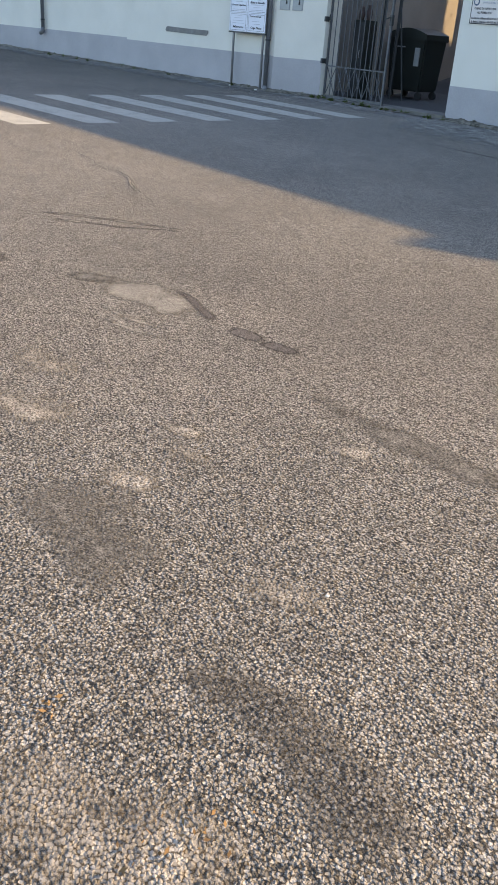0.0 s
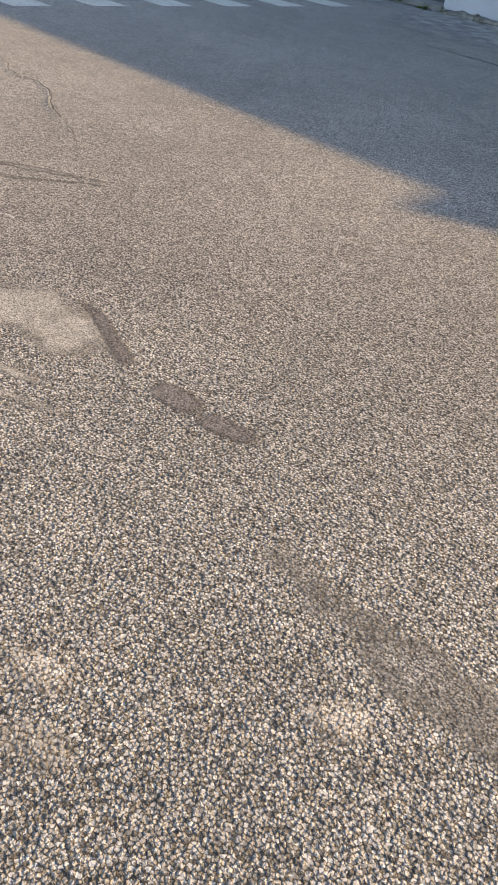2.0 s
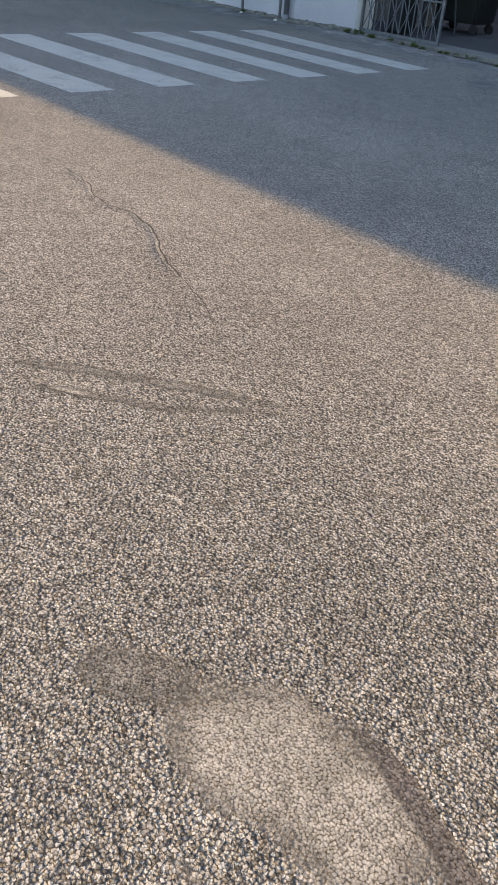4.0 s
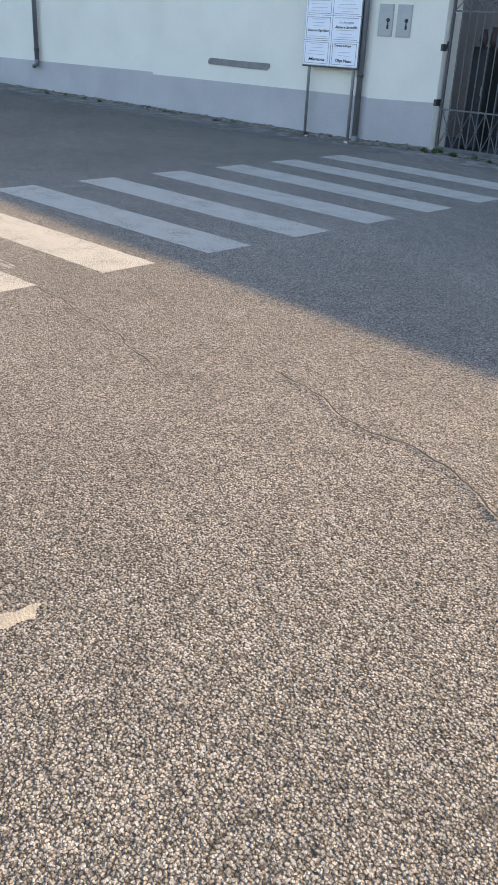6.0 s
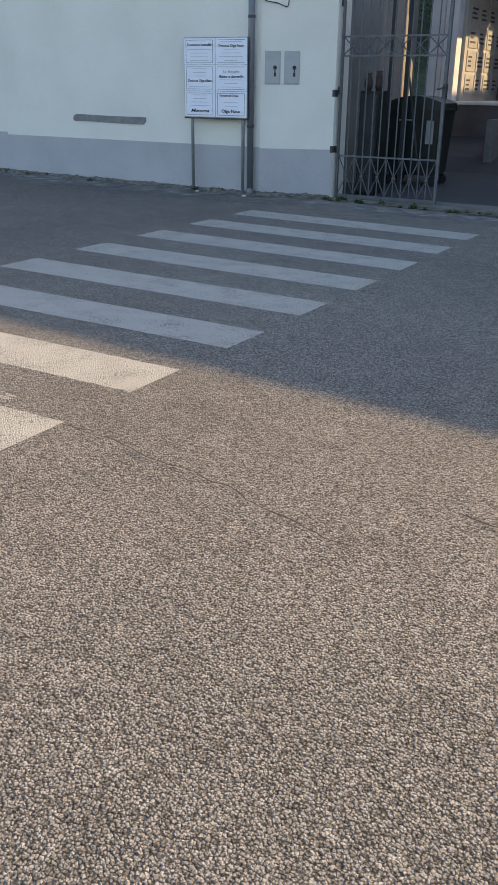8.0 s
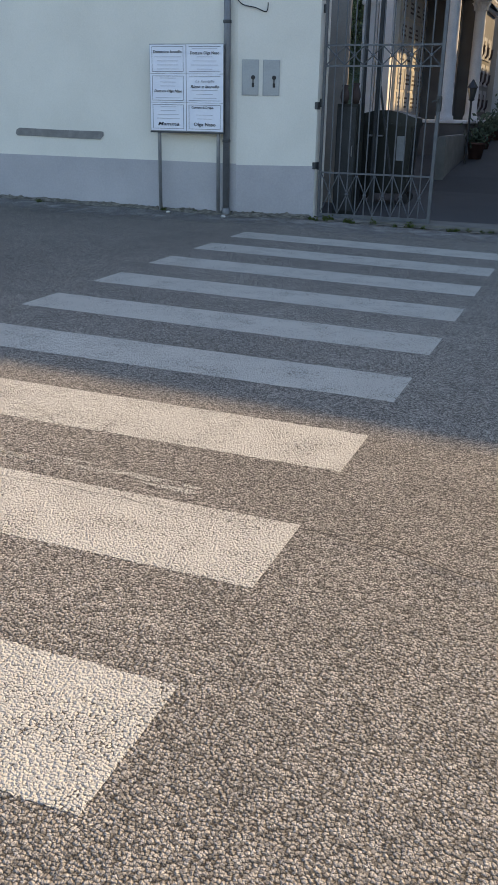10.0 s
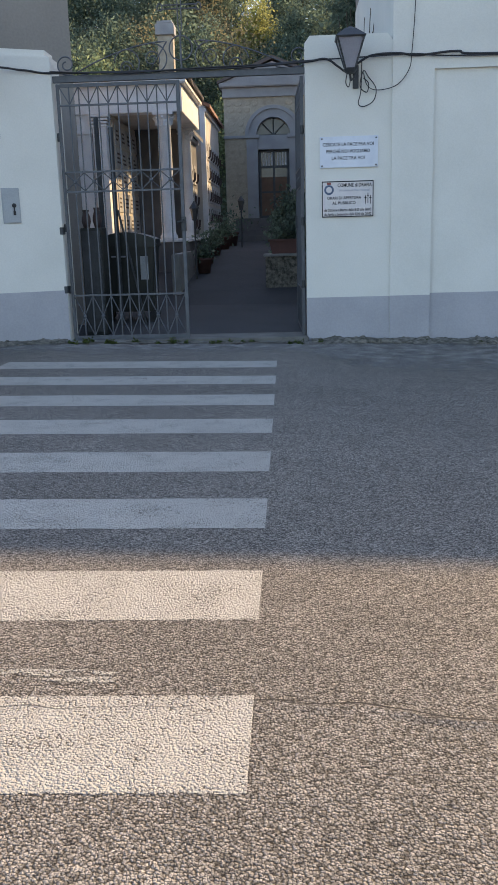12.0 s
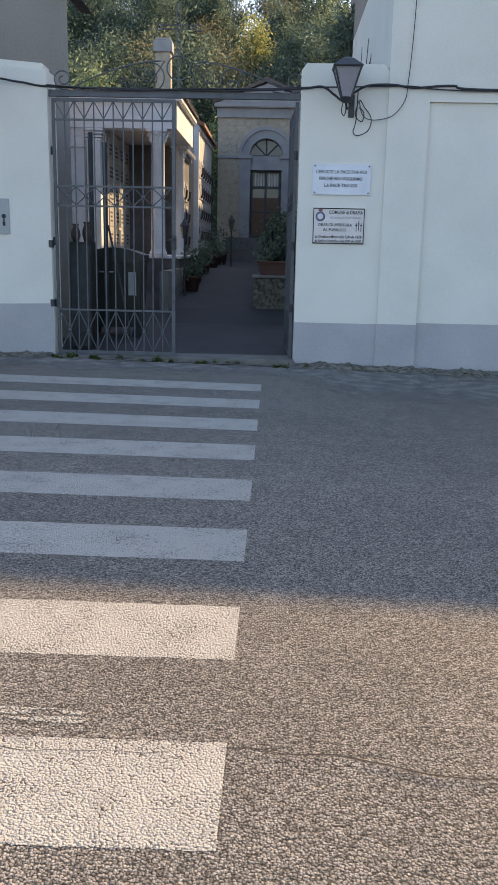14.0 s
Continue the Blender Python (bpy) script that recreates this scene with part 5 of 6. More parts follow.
# ---- things in the yard ----
def waste_bin():
    g = thing("waste_bin", "large dark green wheeled waste bin inside the gate", "waste bin")
    b = bmesh.new()
    lo = [(-0.40, -0.34), (0.40, -0.34), (0.40, 0.34), (-0.40, 0.34)]
    hi = [(-0.46, -0.40), (0.46, -0.40), (0.46, 0.40), (-0.46, 0.40)]
    va, vb = [b.verts.new((x, y, 0.16)) for x, y in lo], [b.verts.new((x, y, 1.16)) for x, y in hi]
    b.faces.new(va[::-1]), b.faces.new(vb)
    for k in range(4):
        b.faces.new((va[k], va[(k + 1) % 4], vb[(k + 1) % 4], vb[k]))
    bmesh.ops.bevel(b, geom=b.edges[:], offset=0.03, segments=2, affect="EDGES")
    part("body", b, M["bin"], g)
    part("rim", B(-0.49, 0.49, -0.43, 0.43, 1.13, 1.19, 0.015), M["bin"], g)
    lid = bmesh.new()
    n = 10
    prism(lid, [(-0.47 + 0.94 * i / n, 1.19 + 0.17 * math.sin(math.pi * (0.12 + 0.76 * i / n))) for i in range(n + 1)] + [(0.47, 1.19), (-0.47, 1.19)], -0.42, 0.42)
    part("lid", lid, M["bin"], g)
    part("handle", tube(bmesh.new(), ((-0.2, -0.44, 1.0), (-0.2, -0.48, 1.0), (0.0, -0.48, 1.0), (0.0, -0.44, 1.0)), 0.013, 6), M["zinc"], g, "pale metal grip")
    part("sticker", B(0.22, 0.34, -0.408, -0.385, 0.65, 1.0), M["bin_tag"], g, "pale grey sticker")
    for x in (-0.36, 0.36):
        for y in (-0.28, 0.28):
            part("wheel", lathe(bmesh.new(), ((0.03, -0.03), (0.08, -0.025), (0.08, 0.025), (0.03, 0.03)), (x, y, 0.08), 14, "y"), M["tyre"], g)
    g.matrix_world = pose(0.36, 2.5, 0.075, 0, 0, 4)


waste_bin()
cab = thing("utility_cabinet", "tall dark grey metal cabinet standing inside the gate", "cabinet")
part("body", B(0.04, 0.33, 0.78, 1.15, 0.035, 1.50, 0.006), M["bin"], cab)
part("door", B(0.055, 0.315, 0.762, 0.779, 0.09, 1.46, 0.004), M["dark_iron"], cab, "dark grey sheet door")
part("handle", tube(bmesh.new(), ((0.285, 0.76, 0.82), (0.285, 0.735, 0.83), (0.285, 0.735, 0.95), (0.285, 0.76, 0.96)), 0.007, 6), M["zinc"], cab)
for vx, vy, vh in ((0.10, 0.92, 0.24), (0.24, 0.98, 0.27)):
    tagged(part("vase", lathe(bmesh.new(), ((0.04, 1.50), (0.065, 1.50 + vh * 0.35), (0.06, 1.50 + vh * 0.6), (0.035, 1.50 + vh * 0.85), (0.05, 1.50 + vh)), (vx, vy, 0), 14), M["wreath"], None, "", True), "dark empty vase on top of the cabinet", "vase", "vases on the cabinet")
for i, (x, y, h) in enumerate(((0.20, 1.5, 3.0), (0.34, 1.8, 2.9))):
    tagged(part("iron_post", tube(bmesh.new(), ((x, y, 0.03), (x, y, h)), 0.035, 8), M["dark_iron"]), "dark upright iron post inside the gate", "post", "posts")
tagged(part("broom_stick", tube(bmesh.new(), ((0.72, 1.75, 0.06), (0.38, 1.78, 1.75)), 0.016, 8), M["dark_iron"]), "dark stick leaning on an iron post", "stick")


def potted(x, y, r, h, leaf, spread, count, label, seed):
    z = yard_z(y)
    g = thing("potted_plant", label, "potted plant", "potted plants")
    part("pot", lathe(bmesh.new(), ((r * 0.7, z), (r * 0.95, z + h * 0.85), (r * 1.08, z + h * 0.86), (r * 1.08, z + h), (r * 0.9, z + h), (r * 0.88, z + h * 0.9)), (x, y, 0), 16), M["terracotta"], g, "terracotta pot", True)
    me = leaf_cloud("foliage", [(x, y, z + h + spread, spread), (x - spread * 0.5, y, z + h + spread * 0.6, spread * 0.6), (x + spread * 0.5, y, z + h + spread * 0.7, spread * 0.6)], spread, count, 0.05, seed, 0.4)
    me.materials.append(M[leaf])
    f = new("foliage", me)
    f.parent = g
    return g


for i, (x, y, r, h, s) in enumerate(((1.04, 7.6, 0.18, 0.32, 0.12), (1.0, 9.0, 0.16, 0.3, 0.16), (1.05, 10.4, 0.17, 0.3, 0.14), (1.1, 12.5, 0.2, 0.34, 0.2), (1.15, 15, 0.22, 0.4, 0.35))):
    potted(x, y, r, h, "leaf_dark", s, 320, "dark leafy plant in a terracotta pot beside the path", 30 + i)

bw = thing("planter_wall", "low mossy retaining wall holding plants beside the path", "planter")
part("wall", B(2.42, 4.2, 5.6, 6.0, 0.05, 0.92, 0.02), M["kerb"], bw)
part("coping", B(2.38, 4.2, 5.55, 6.05, 0.92, 0.97, 0.012), M["path_kerb"], bw)
part("soil", B(2.5, 4.2, 6.0, 12.0, 0.2, 0.86), M["kerb"], bw)
tr = thing("plant_trough", "terracotta trough on the planter wall", "planter")
tb = bmesh.new()
prism(tb, [(2.55, 0.97), (3.05, 0.97), (3.1, 1.2), (2.5, 1.2)], 5.66, 5.96)
part("trough", tb, M["terracotta"], tr)
part("rim", B(2.47, 3.13, 5.63, 5.99, 1.2, 1.24, 0.008), M["terracotta"], tr)
for i, (x, y, z, s, n, h) in enumerate(((2.95, 7.0, 1.35, 0.34, 3200, 0), (3.05, 9.6, 1.75, 0.42, 4200, 0), (3.5, 8.2, 1.4, 0.45, 3000, 0), (2.8, 12.5, 1.5, 0.3, 2200, 0))):
    g = thing("shrub", "dense dark green shrub beside the path", "shrub", "shrubs by the path")
    for q in range(5):
        a = q * 1.3 + i
        part("stem", tube(bmesh.new(), ((x, y, 0.8), (x + 0.15 * math.cos(a), y + 0.15 * math.sin(a), z - 0.2), (x + s * 0.8 * math.cos(a), y + s * 0.8 * math.sin(a), z + 0.2)), 0.018, 5, 0.006), M["bark"], g)
    r2 = np.random.RandomState(40 + i)
    cs = [(x + r2.normal() * s * 0.6, y + r2.normal() * s * 0.6, z + r2.normal() * s * 0.6, s * r2.uniform(0.25, 0.5)) for q in range(12)]
    me = leaf_cloud("foliage", cs, s, n, 0.05, 50 + i, 0.2)
    me.materials.append(M["leaf_dark"])
    f = new("foliage", me)
    f.parent = g


def grave_lantern(x, y, h):
    z = yard_z(y)
    g = thing("post_lantern", "small black lantern on a slim post beside the path", "lantern", "path lanterns")
    part("post", tube(bmesh.new(), ((x, y, z - 0.02), (x, y, z + h)), 0.022, 8), M["lamp_iron"], g)
    part("cage", lathe(bmesh.new(), ((0.05, z + h), (0.085, z + h + 0.2), (0.09, z + h + 0.21)), (x, y, 0), 6), M["pane"], g, "glazed lantern cage")
    part("cap", lathe(bmesh.new(), ((0.11, z + h + 0.21), (0.05, z + h + 0.3), (0.012, z + h + 0.36)), (x, y, 0), 6), M["lamp_iron"], g)
    part("collar", lathe(bmesh.new(), ((0.03, z + h - 0.03), (0.06, z + h - 0.01), (0.06, z + h + 0.002)), (x, y, 0), 8), M["lamp_iron"], g)


grave_lantern(1.55, 13.5, 1.05)
grave_lantern(0.95, 6.9, 1.2)

# ---- wooded hill ----
def hill_z(x, y):
    u = max(0.0, min(1.0, (y - 27) / 45))
    return 1.0 + 19.0 * u ** 1.05 + 1.5 * noise.noise((x * 0.05, y * 0.05, 1)) * u


bm = bmesh.new()
rows = []
for j in range(26):
    y = 26 + j * 4
    rows.append([bm.verts.new((x, y, hill_z(x, y) - 0.3)) for x in range(-80, 121, 8)])
for a, b in zip(rows, rows[1:]):
    for k in range(len(a) - 1):
        bm.faces.new((a[k], a[k + 1], b[k + 1], b[k]))
structure("hillside", bm, M["hill"], "wooded hillside behind the cemetery", "hill", True)


def tree_proto(name, leaf, height, width, count, leafsize, seed, label):
    """Trunk with limbs and a crown of many small leaves in uneven clumps, rooted at the origin."""
    r = random.Random(seed)
    g = thing(name, label, "tree", "trees on the hill")
    tb = bmesh.new()
    top = height * 0.62
    trunk = [(0.15 * math.sin(i * 1.3 + seed), 0.15 * math.cos(i * 1.7 + seed), top * i / 5) for i in range(6)]
    tube(tb, trunk, 0.05 * width + 0.06, 8, 0.05)
    clumps = []
    for k in range(11):
        h = top * (0.35 + 0.6 * k / 10)
        a = k * 2.4 + r.random()
        reach = width * 0.5 * r.uniform(0.5, 1.0) * (1.1 - 0.5 * k / 10)
        end = (reach * math.cos(a), reach * math.sin(a), h + height * r.uniform(0.12, 0.32))
        tube(tb, ((0.1 * math.sin(seed), 0.0, h), (end[0] * 0.55, end[1] * 0.55, h + (end[2] - h) * 0.4), end), 0.045, 5, 0.015)
        clumps.append((*end, width * r.uniform(0.07, 0.13)))
        for q in range(3):
            clumps.append((end[0] * r.uniform(0.4, 1.15) + r.gauss(0, width * 0.08), end[1] * r.uniform(0.4, 1.15) + r.gauss(0, width * 0.08), end[2] + r.gauss(0.1, height * 0.07), width * r.uniform(0.05, 0.11)))
    clumps.append((0, 0, height * 0.9, width * 0.1))
    part("trunk", tb, M["bark"], g, "", True)
    me = leaf_cloud("crown", clumps, 1, count, leafsize, seed, 0.1)
    me.materials.append(M[leaf])
    c = new("crown", me)
    c.parent = g
    return g


protos = {
    "d": tree_proto("tree", "leaf_dark", 7.0, 5.0, 9000, 0.10, 1, "dark green broadleaf tree on the hillside"),
    "g": tree_proto("tree", "leaf_green", 6.5, 4.6, 7500, 0.095, 2, "mid-green tree with a loose crown on the hillside"),
    "y": tree_proto("tree", "leaf_yellow", 5.5, 2.8, 6000, 0.075, 3, "bright yellow-green tree on the hillside"),
    "b": tree_proto("tree", "leaf_brown", 6.5, 4.0, 2600, 0.08, 4, "thin half-bare brownish tree on the hillside"),
}
rt = random.Random(77)
spots = [("y", -8.6, 45, 1.0), ("y", 1.2, 45, 1.35), ("y", -0.9, 47, 0.8), ("b", -7.6, 35, 0.7), ("d", -5.2, 33, 0.62), ("g", -4.2, 31, 0.5)]
for j in range(7):
    y = 34 + j * 5.5
    for i in range(10):
        x = -14 + i * 3.1 + rt.uniform(-1.2, 1.2) - (y - 34) * 0.08 * (4 - i) * 0.35
        spots.append((rt.choice("ddddggbd"), x, y + rt.uniform(-2, 2), rt.uniform(0.75, 1.15)))
first = {}
for k, x, y, s in spots:
    m = pose(x, y, hill_z(x, y) - 0.4, 0, 0, rt.uniform(0, 360))
    if k not in first:
        protos[k].matrix_world = m @ Matrix.Scale(s, 4)
        first[k] = True
    else:
        c = copy_thing(protos[k], m)
        c.scale = (s, s, s)
# evergreen beside the pier, made tall and dense to stop sun over the gate
cy = tree_proto("tree", "leaf_dark", 13.0, 5.0, 45000, 0.075, 9, "tall dense dark evergreen behind the gate pier, set to block sun")
cy.matrix_world = pose(6.3, 10.5, 0.2)
# unseen second evergreen, added only to fill the remaining sun gap
copy_thing(cy, pose(9.6, 13.0, 0.2, 0, 0, 130))
# undergrowth
r2 = np.random.RandomState(9)
cs = []
for q in range(420):
    x, y = r2.uniform(-18, 18), r2.uniform(28, 72)
    cs.append((x, y, hill_z(x, y) + 0.3, 0.8))
leaf_thing("undergrowth", leaf_cloud("undergrowth", cs, 1, 30000, 0.12, 10), M["leaf_dark"], "tangled undergrowth covering the hillside", "undergrowth", "", "stuff")
# bare shrub over the east pier
sb = thing("bare_shrub", "leafless shrub with thin grey twigs behind the pier", "shrub")
rs = random.Random(5)
for k in range(16):
    a, b = rs.uniform(-0.35, 0.35), rs.uniform(0.3, 0.75)
    part("twig", tube(bmesh.new(), ((3.95 + a * 0.25, 2.4, 3.0), (3.95 + a * 0.6, 2.4 + rs.uniform(-0.1, 0.1), 3.6), (3.95 + a * 0.9, 2.4 + rs.uniform(-0.2, 0.2), 3.75 + b)), 0.010, 4, 0.005), M["bark"], sb)
part("root", tube(bmesh.new(), ((3.95, 2.4, 0.0), (3.95, 2.4, 3.05)), 0.04, 6), M["bark"], sb)

# ---- parked car ----
def car():
    g = thing("parked_car", "white car parked along the cream wall with silver hubcaps", "car")
    y0, y1 = -2.1, -0.45
    side = [(9.16, 0.42), (9.12, 0.52), (9.12, 0.78), (9.17, 0.98), (9.22, 1.1), (9.5, 1.52), (9.7, 1.58), (11.6, 1.6), (12.4, 1.12), (13.3, 0.95), (13.45, 0.7), (13.42, 0.35), (13.2, 0.28), (13.1, 0.28)]
    def arch_pts(cx, r):
        return [(cx + r * math.cos(t), 0.36 + r * math.sin(t)) for t in (math.pi * (i / 12) for i in range(13))]
    outline = side + [(x, max(z, 0.28)) for x, z in arch_pts(12.55, 0.49)] + [(11.9, 0.28), (10.85, 0.28)] + [(x, max(z, 0.28)) for x, z in arch_pts(10.32, 0.49)] + [(9.7, 0.28), (9.3, 0.33)]
    clean = [outline[0]]
    for p in outline[1:]:
        if math.hypot(p[0] - clean[-1][0], p[1] - clean[-1][1]) > 0.01:
            clean.append(p)
    bm = bmesh.new()
    lo = [bm.verts.new((x, y0 + (0.06 if z > 1.0 else 0) + (0.12 if z > 1.45 else 0) + (0.05 if x < 9.25 else 0), z)) for x, z in clean]
    hi = [bm.verts.new((x, y1 - (0.06 if z > 1.0 else 0) - (0.12 if z > 1.45 else 0) - (0.05 if x < 9.25 else 0), z)) for x, z in clean]
    bm.faces.new(lo), bm.faces.new(hi[::-1])
    for i in range(len(lo)):
        k = (i + 1) % len(lo)
        bm.faces.new((lo[i], hi[i], hi[k], lo[k]))
    bmesh.ops.bevel(bm, geom=[e for e in bm.edges if (e.verts[0] in lo) == (e.verts[1] in lo) and e.is_boundary is False and all(v in lo for v in e.verts)], offset=0.025, segments=2, affect="EDGES")
    body = part("body", bm, M["car"], g)
    for cx in (10.32, 12.55):
        for yy, sgn in ((y0 + 0.02, -1), (y1 - 0.02, 1)):
            wh = part("wheel", lathe(bmesh.new(), ((0.27, -0.02), (0.335, -0.015), (0.36, 0.03), (0.36, 0.17), (0.33, 0.2), (0.2, 0.2)), (cx, yy if sgn < 0 else yy - 0.18, 0.36), 32, "y"), M["tyre"], g, "black tyre", True)
            if sgn < 0:
                part("rim_back", lathe(bmesh.new(), ((0.01, 0.02), (0.25, 0.02), (0.25, 0.03)), (cx, yy, 0.36), 24, "y"), M["black_plastic"], wh)
                part("rim", lathe(bmesh.new(), ((0.225, -0.02), (0.268, -0.028), (0.268, 0.01), (0.225, 0.0)), (cx, yy, 0.36), 32, "y"), M["hubcap"], wh, "silver hubcap rim", True)
                part("hub", lathe(bmesh.new(), ((0.03, -0.045), (0.075, -0.04), (0.085, -0.01)), (cx, yy, 0.36), 20, "y"), M["hubcap"], wh, "", True)
                for q in range(6):
                    a = q * math.pi / 3 + math.pi / 6
                    u, v = Vector((math.cos(a), 0, math.sin(a))), Vector((-math.sin(a), 0, math.cos(a)))
                    sp = bmesh.new()
                    c = Vector((cx, yy, 0.36))
                    pts = [c + u * 0.06 - v * 0.045, c + u * 0.06 + v * 0.045, c + u * 0.235 + v * 0.062, c + u * 0.235 - v * 0.062]
                    f = [sp.verts.new(p + Vector((0, -0.03, 0))) for p in pts]
                    b = [sp.verts.new(p + Vector((0, 0.0, 0))) for p in pts]
                    sp.faces.new(f), sp.faces.new(b[::-1])
                    for i in range(4):
                        sp.faces.new((f[i], b[i], b[(i + 1) % 4], f[(i + 1) % 4]))
                    part("spoke", sp, M["hubcap"], wh)
        lin = bmesh.new()
        lathe(lin, ((0.482, 0.02), (0.484, 0.05), (0.484, 0.5), (0.02, 0.5)), (cx, y0 + 0.01, 0.36), 28, "y")
        part("wheel_arch", lin, M["black_plastic"], g, "dark wheel arch liner")
    part("door_seam", tube(bmesh.new(), ((10.66, y0 - 0.001, 1.5), (10.64, y0 - 0.001, 1.1), (10.72, y0 - 0.001, 0.8), (10.93, y0 - 0.001, 0.42), (10.97, y0 - 0.001, 0.3)), 0.004, 4), M["black_plastic"], g)
    part("fuel_flap", tube(bmesh.new(), ((10.11, y0 - 0.001, 1.12), (10.12, y0 - 0.001, 1.02), (10.22, y0 - 0.001, 0.97), (10.40, y0 - 0.001, 1.0), (10.44, y0 - 0.001, 1.12)), 0.004, 4), M["black_plastic"], g)
    part("door_handle", B(10.92, 11.16, y0 - 0.035, y0 + 0.07, 1.03, 1.08, 0.012), M["black_plastic"], g, "black door handle")
    part("side_window", B(9.75, 11.9, y0 + 0.05, y0 + 0.055, 1.27, 1.49), M["pane"], g)
    part("rubbing_strip", B(11.02, 12.05, y0 - 0.02, y0 + 0.01, 0.40, 0.47, 0.008), M["black_plastic"], g)
    part("reflector", B(9.09, 9.14, y0 + 0.1, y0 + 0.2, 0.36, 0.42, 0.01), M["black_plastic"], g)
    part("rear_lamp", B(9.10, 9.19, y0 + 0.08, y0 + 0.3, 0.86, 1.0, 0.02), M["sign_red"], g)


car()

# ---- marks on the road ----
crack([(0.7, -8.80), (1.5, -8.775), (2.2, -8.765), (2.60, -8.735)], 0.004, 6, 0.0)
crack([(2.74, -8.70), (2.92, -8.705), (3.08, -8.715), (3.19, -8.73), (3.29, -8.765), (3.40, -8.79), (3.57, -8.785), (3.82, -8.825), (4.05, -8.925), (4.30, -8.97), (4.49, -8.995)], 0.010, 1, 0.006)
crack([(4.70, -8.50), (4.86, -8.535), (5.09, -8.58), (5.33, -8.695), (5.49, -8.71), (5.67, -8.66), (5.86, -8.717), (6.06, -8.815), (6.20, -8.895), (6.38, -8.99), (6.57, -9.055)], 0.016, 2, 0.010)
crack([(6.57, -9.055), (6.72, -9.12), (6.88, -9.17), (7.06, -9.28)], 0.008, 3, 0.004)
crack([(7.62, -10.93), (7.70, -10.96), (7.77, -10.958), (7.83, -10.95), (7.90, -10.965)], 0.008, 4, 0.007)


def smear(centre, rx, ry, seed, m, label, turn=0.0, rough=0.3, z=0.0016):
    structure("road_patch", ragged(bmesh.new(), centre, rx, ry, z, seed, turn, 90, rough), M[m], label, "road patch")


smear((5.57, -10.58), 0.085, 0.034, 3, "pale_patch", "small pale mortar smear on the road", 1.45, 0.3)
WORN, TAR, DUST = "smooth worn patch where the chippings are gone", "dark strip of bare tar", "pale dusty spot on the road"
worn_spot([(8.40, -10.70), (8.75, -10.66), (9.10, -10.66), (9.36, -10.64)], (0.16, 0.22, 0.20, 0.14), "patch", WORN, 1.0)
worn_spot([(8.75, -10.47), (8.98, -10.47), (9.20, -10.55), (9.34, -10.60), (9.40, -10.68)], (0.03, 0.04, 0.045, 0.05, 0.04), "bare_tar", "dark tarred edge of the worn patch", 0.8)
worn_spot([(9.50, -10.62), (9.62, -10.605), (9.78, -10.615)], (0.06, 0.075, 0.06), "bare_tar", TAR, 1.15)
worn_spot([(9.74, -10.61), (9.86, -10.595), (10.02, -10.57)], (0.06, 0.065, 0.05), "bare_tar", TAR, 1.15)
worn_spot([(10.0, -10.60), (10.25, -10.84), (10.6, -10.92), (10.95, -10.925), (11.3, -10.89), (11.78, -10.885), (12.12, -10.86), (12.5, -10.83), (13.2, -10.8)], (0.07, 0.09, 0.11, 0.12, 0.12, 0.12, 0.11, 0.11, 0.1), "dark_patch", "dark smoothed tyre band on the road", 0.62)
worn_spot([(8.85, -11.0), (9.15, -10.98), (9.45, -10.88)], (0.03, 0.035, 0.03), "patch", "narrow smooth scrape in the road", 0.8)
worn_spot([(8.90, -11.13), (9.30, -11.06), (9.62, -10.92)], (0.03, 0.03, 0.03), "patch", "narrow smooth scrape in the road", 0.8)
worn_spot([(6.80, -10.24), (6.95, -10.12), (7.10, -9.98), (7.32, -9.82), (7.67, -9.58), (7.95, -9.38)], (0.04, 0.05, 0.05, 0.045, 0.045, 0.03), "dark_patch", "dark scuffed scrape across the road", 0.66)
worn_spot([(6.98, -10.30), (7.06, -10.224), (7.3, -10.058), (7.51, -9.90), (7.70, -9.65), (7.98, -9.44)], (0.03, 0.035, 0.04, 0.04, 0.035, 0.03), "dark_patch", "dark scuffed scrape across the road", 0.66)
worn_spot([(7.10, -10.20), (7.2, -10.13), (7.3, -10.06)], (0.015, 0.018, 0.015), "patch", "narrow smooth scrape in the road", 0.9)
worn_spot([(7.62, -11.06), (7.80, -11.06), (7.98, -11.10)], (0.10, 0.11, 0.09), "dark_patch", WORN, 0.9)
worn_spot([(8.30, -10.86), (8.46, -10.76), (8.62, -10.64)], (0.09, 0.11, 0.09), "dark_patch", WORN, 0.8)
for a, b, w, c in (((10.74, -11.22), (10.92, -11.12), 0.07, 0.95), ((10.22, -11.62), (10.45, -11.54), 0.07, 0.8), ((10.35, -11.74), (10.62, -11.64), 0.07, 0.75), ((12.02, -11.42), (12.24, -11.30), 0.09, 0.9), ((11.80, -11.76), (12.06, -11.60), 0.10, 0.7), ((12.25, -11.80), (12.60, -11.60), 0.12, 0.7),
                   ((11.15, -12.06), (11.46, -11.92), 0.08, 0.7), ((10.42, -12.02), (10.64, -11.90), 0.09, 0.8), ((9.1, -11.75), (9.75, -11.58), 0.22, 0.65), ((9.5, -12.05), (10.1, -11.85), 0.2, 0.6), ((11.3, -12.98), (12.0, -12.66), 0.22, 0.7)):
    worn_spot([a, ((a[0] + b[0]) / 2 + 0.02, (a[1] + b[1]) / 2 + 0.015), b], (w * 0.7, w, w * 0.7), "pale_chips", DUST, c)
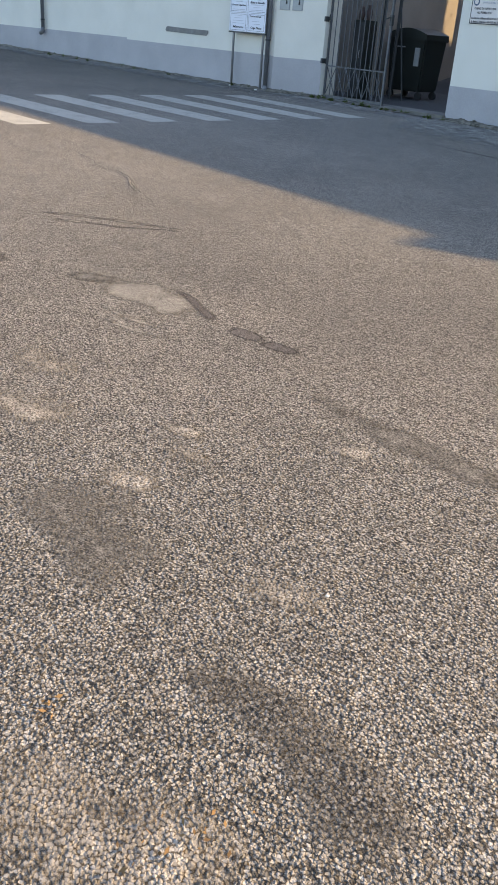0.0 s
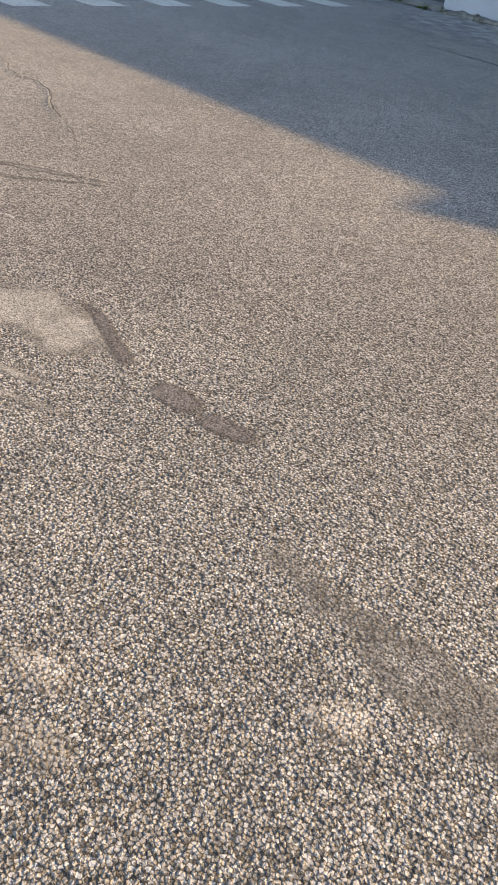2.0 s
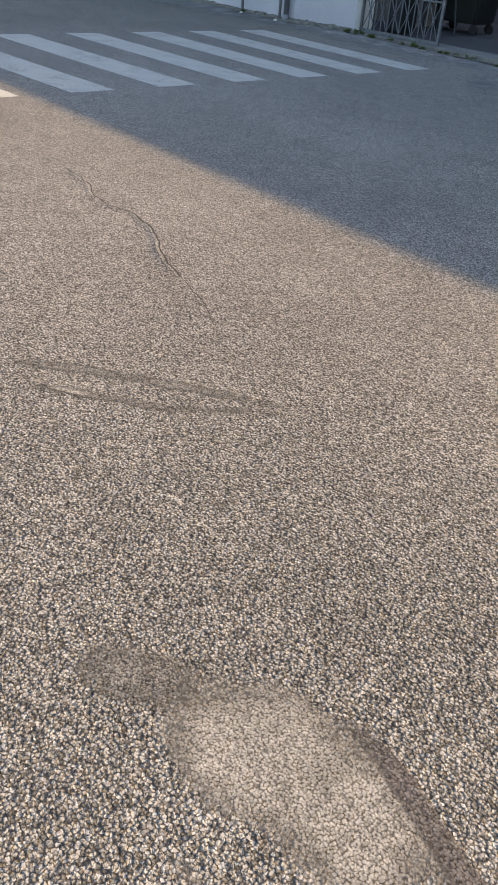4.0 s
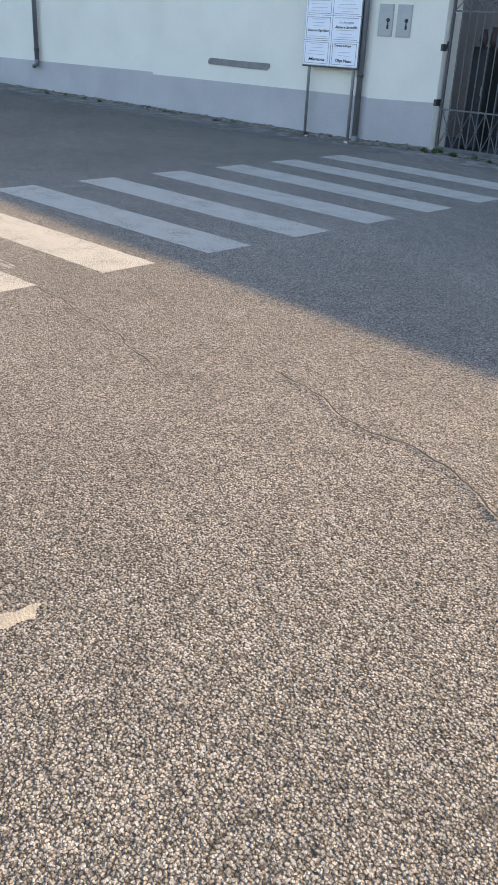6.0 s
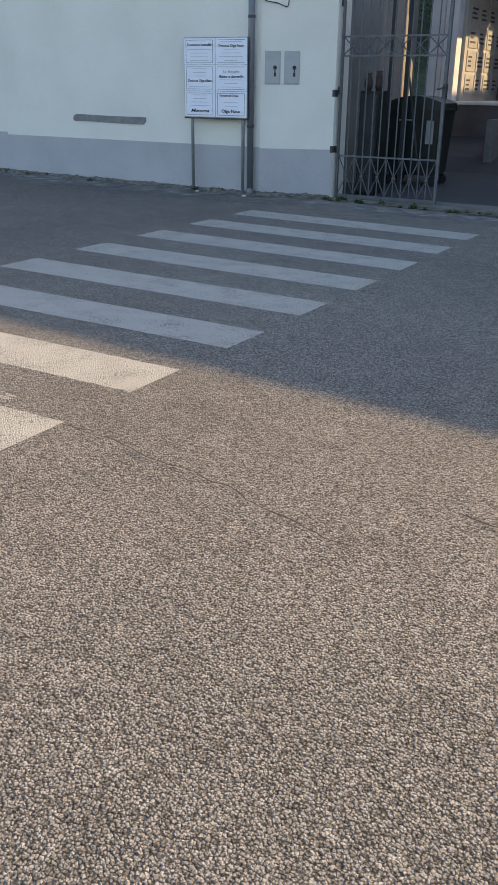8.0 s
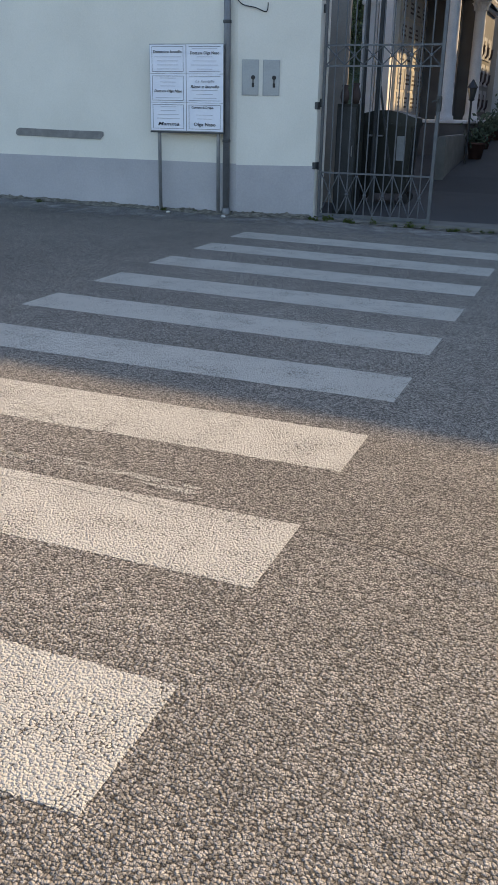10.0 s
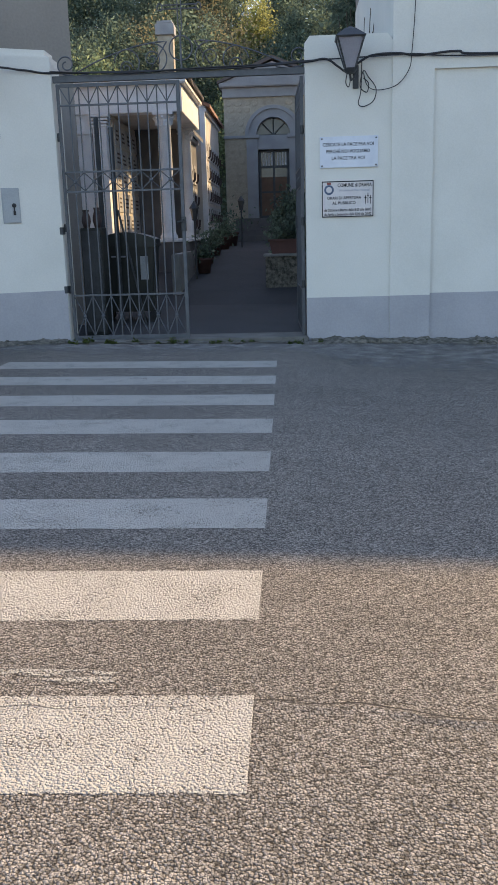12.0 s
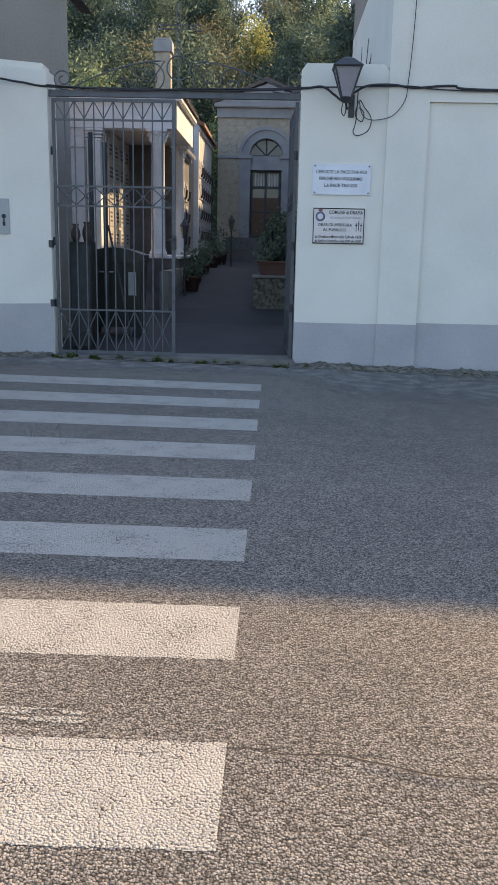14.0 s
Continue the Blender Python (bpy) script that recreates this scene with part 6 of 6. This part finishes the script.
worn_spot([(11.20, -12.36), (11.43, -12.34), (11.69, -12.32), (11.90, -12.36), (12.04, -12.43), (12.2, -12.55)], (0.08, 0.12, 0.14, 0.15, 0.14, 0.1), "coarse", "coarse dark chippings in a broken hollow of the road", 0.6)
worn_spot([(10.25, -12.15), (10.7, -12.2), (11.2, -12.3)], (0.15, 0.22, 0.15), "dark_patch", "dark smoothed tyre band on the road", 0.55)
# seam of an older coat near the walls
worn_spot([(3.0, -3.05), (6.0, -3.2), (9.5, -3.4), (13.0, -3.3)], (0.05, 0.06, 0.06, 0.05), "bare_tar", "dark seam between two road coats", 0.55)
# remains of an older stripe beside the repainted one
ro = random.Random(61)
for k in range(26):
    x = ro.uniform(0.6, 2.35)
    structure("old_paint", ragged(bmesh.new(), (x, -8.56 + ro.uniform(-0.05, 0.05) - 0.03 * (2.3 - x)), ro.uniform(0.03, 0.14), ro.uniform(0.006, 0.016), 0.0016, k * 1.7, ro.uniform(-0.05, 0.05), 40, 0.4), M["stripe_worn"], "faint remains of an older painted stripe", "road marking")
rng = random.Random(31)
gm = leaf_cloud("dry_grass", [(11.3, -12.72, 0.008, 0.02), (11.83, -12.66, 0.006, 0.05), (11.75, -12.76, 0.006, 0.05), (11.95, -12.74, 0.006, 0.05)], 0.03, 150, 0.008, 19, 1.2)
leaf_thing("dry_grass", gm, M["dry"], "tufts of dry yellow grass at the road edge", "grass", "", "stuff")
for x, y, s in ((-0.95, -0.85, 0.035), (-1.75, -0.85, 0.03), (2.05, 0.55, 0.02), (11.4, -11.9, 0.006)):
    lm = bmesh.new()
    bmesh.ops.create_icosphere(lm, subdivisions=2, radius=s)
    for v in lm.verts:
        v.co *= 1 + 0.3 * noise.noise(v.co * 30 + Vector((x, y, 0)))
        v.co.z *= 0.5
    o = tagged(part("pebble", lm, M["stone_bit"]), "pale loose stone lying near the wall", "stone", "loose stones")
    o.location = (x, y, s * 0.4 + (0.02 if y > 0 else 0.012))

# lay everything that rests on the road onto its slope
LAID = ("ground", "gutter", "stripe", "road_crack", "crack_lip", "road_patch", "old_paint", "kerb_west", "kerb_pier", "kerb_east", "weeds", "dry_leaves", "dry_grass", "moss")
for ob in list(scene.objects):
    if ob.type == "MESH" and ob.name.split(".")[0] in LAID:
        for v in ob.data.vertices:
            v.co.z += fall(v.co.x, v.co.y)
    elif ob.name.split(".")[0] == "pebble":
        ob.location.z += fall(ob.location.x, ob.location.y)
    elif ob.name == "parked_car":
        ob.location = (-0.1, 0.45, fall(10.4, -2))
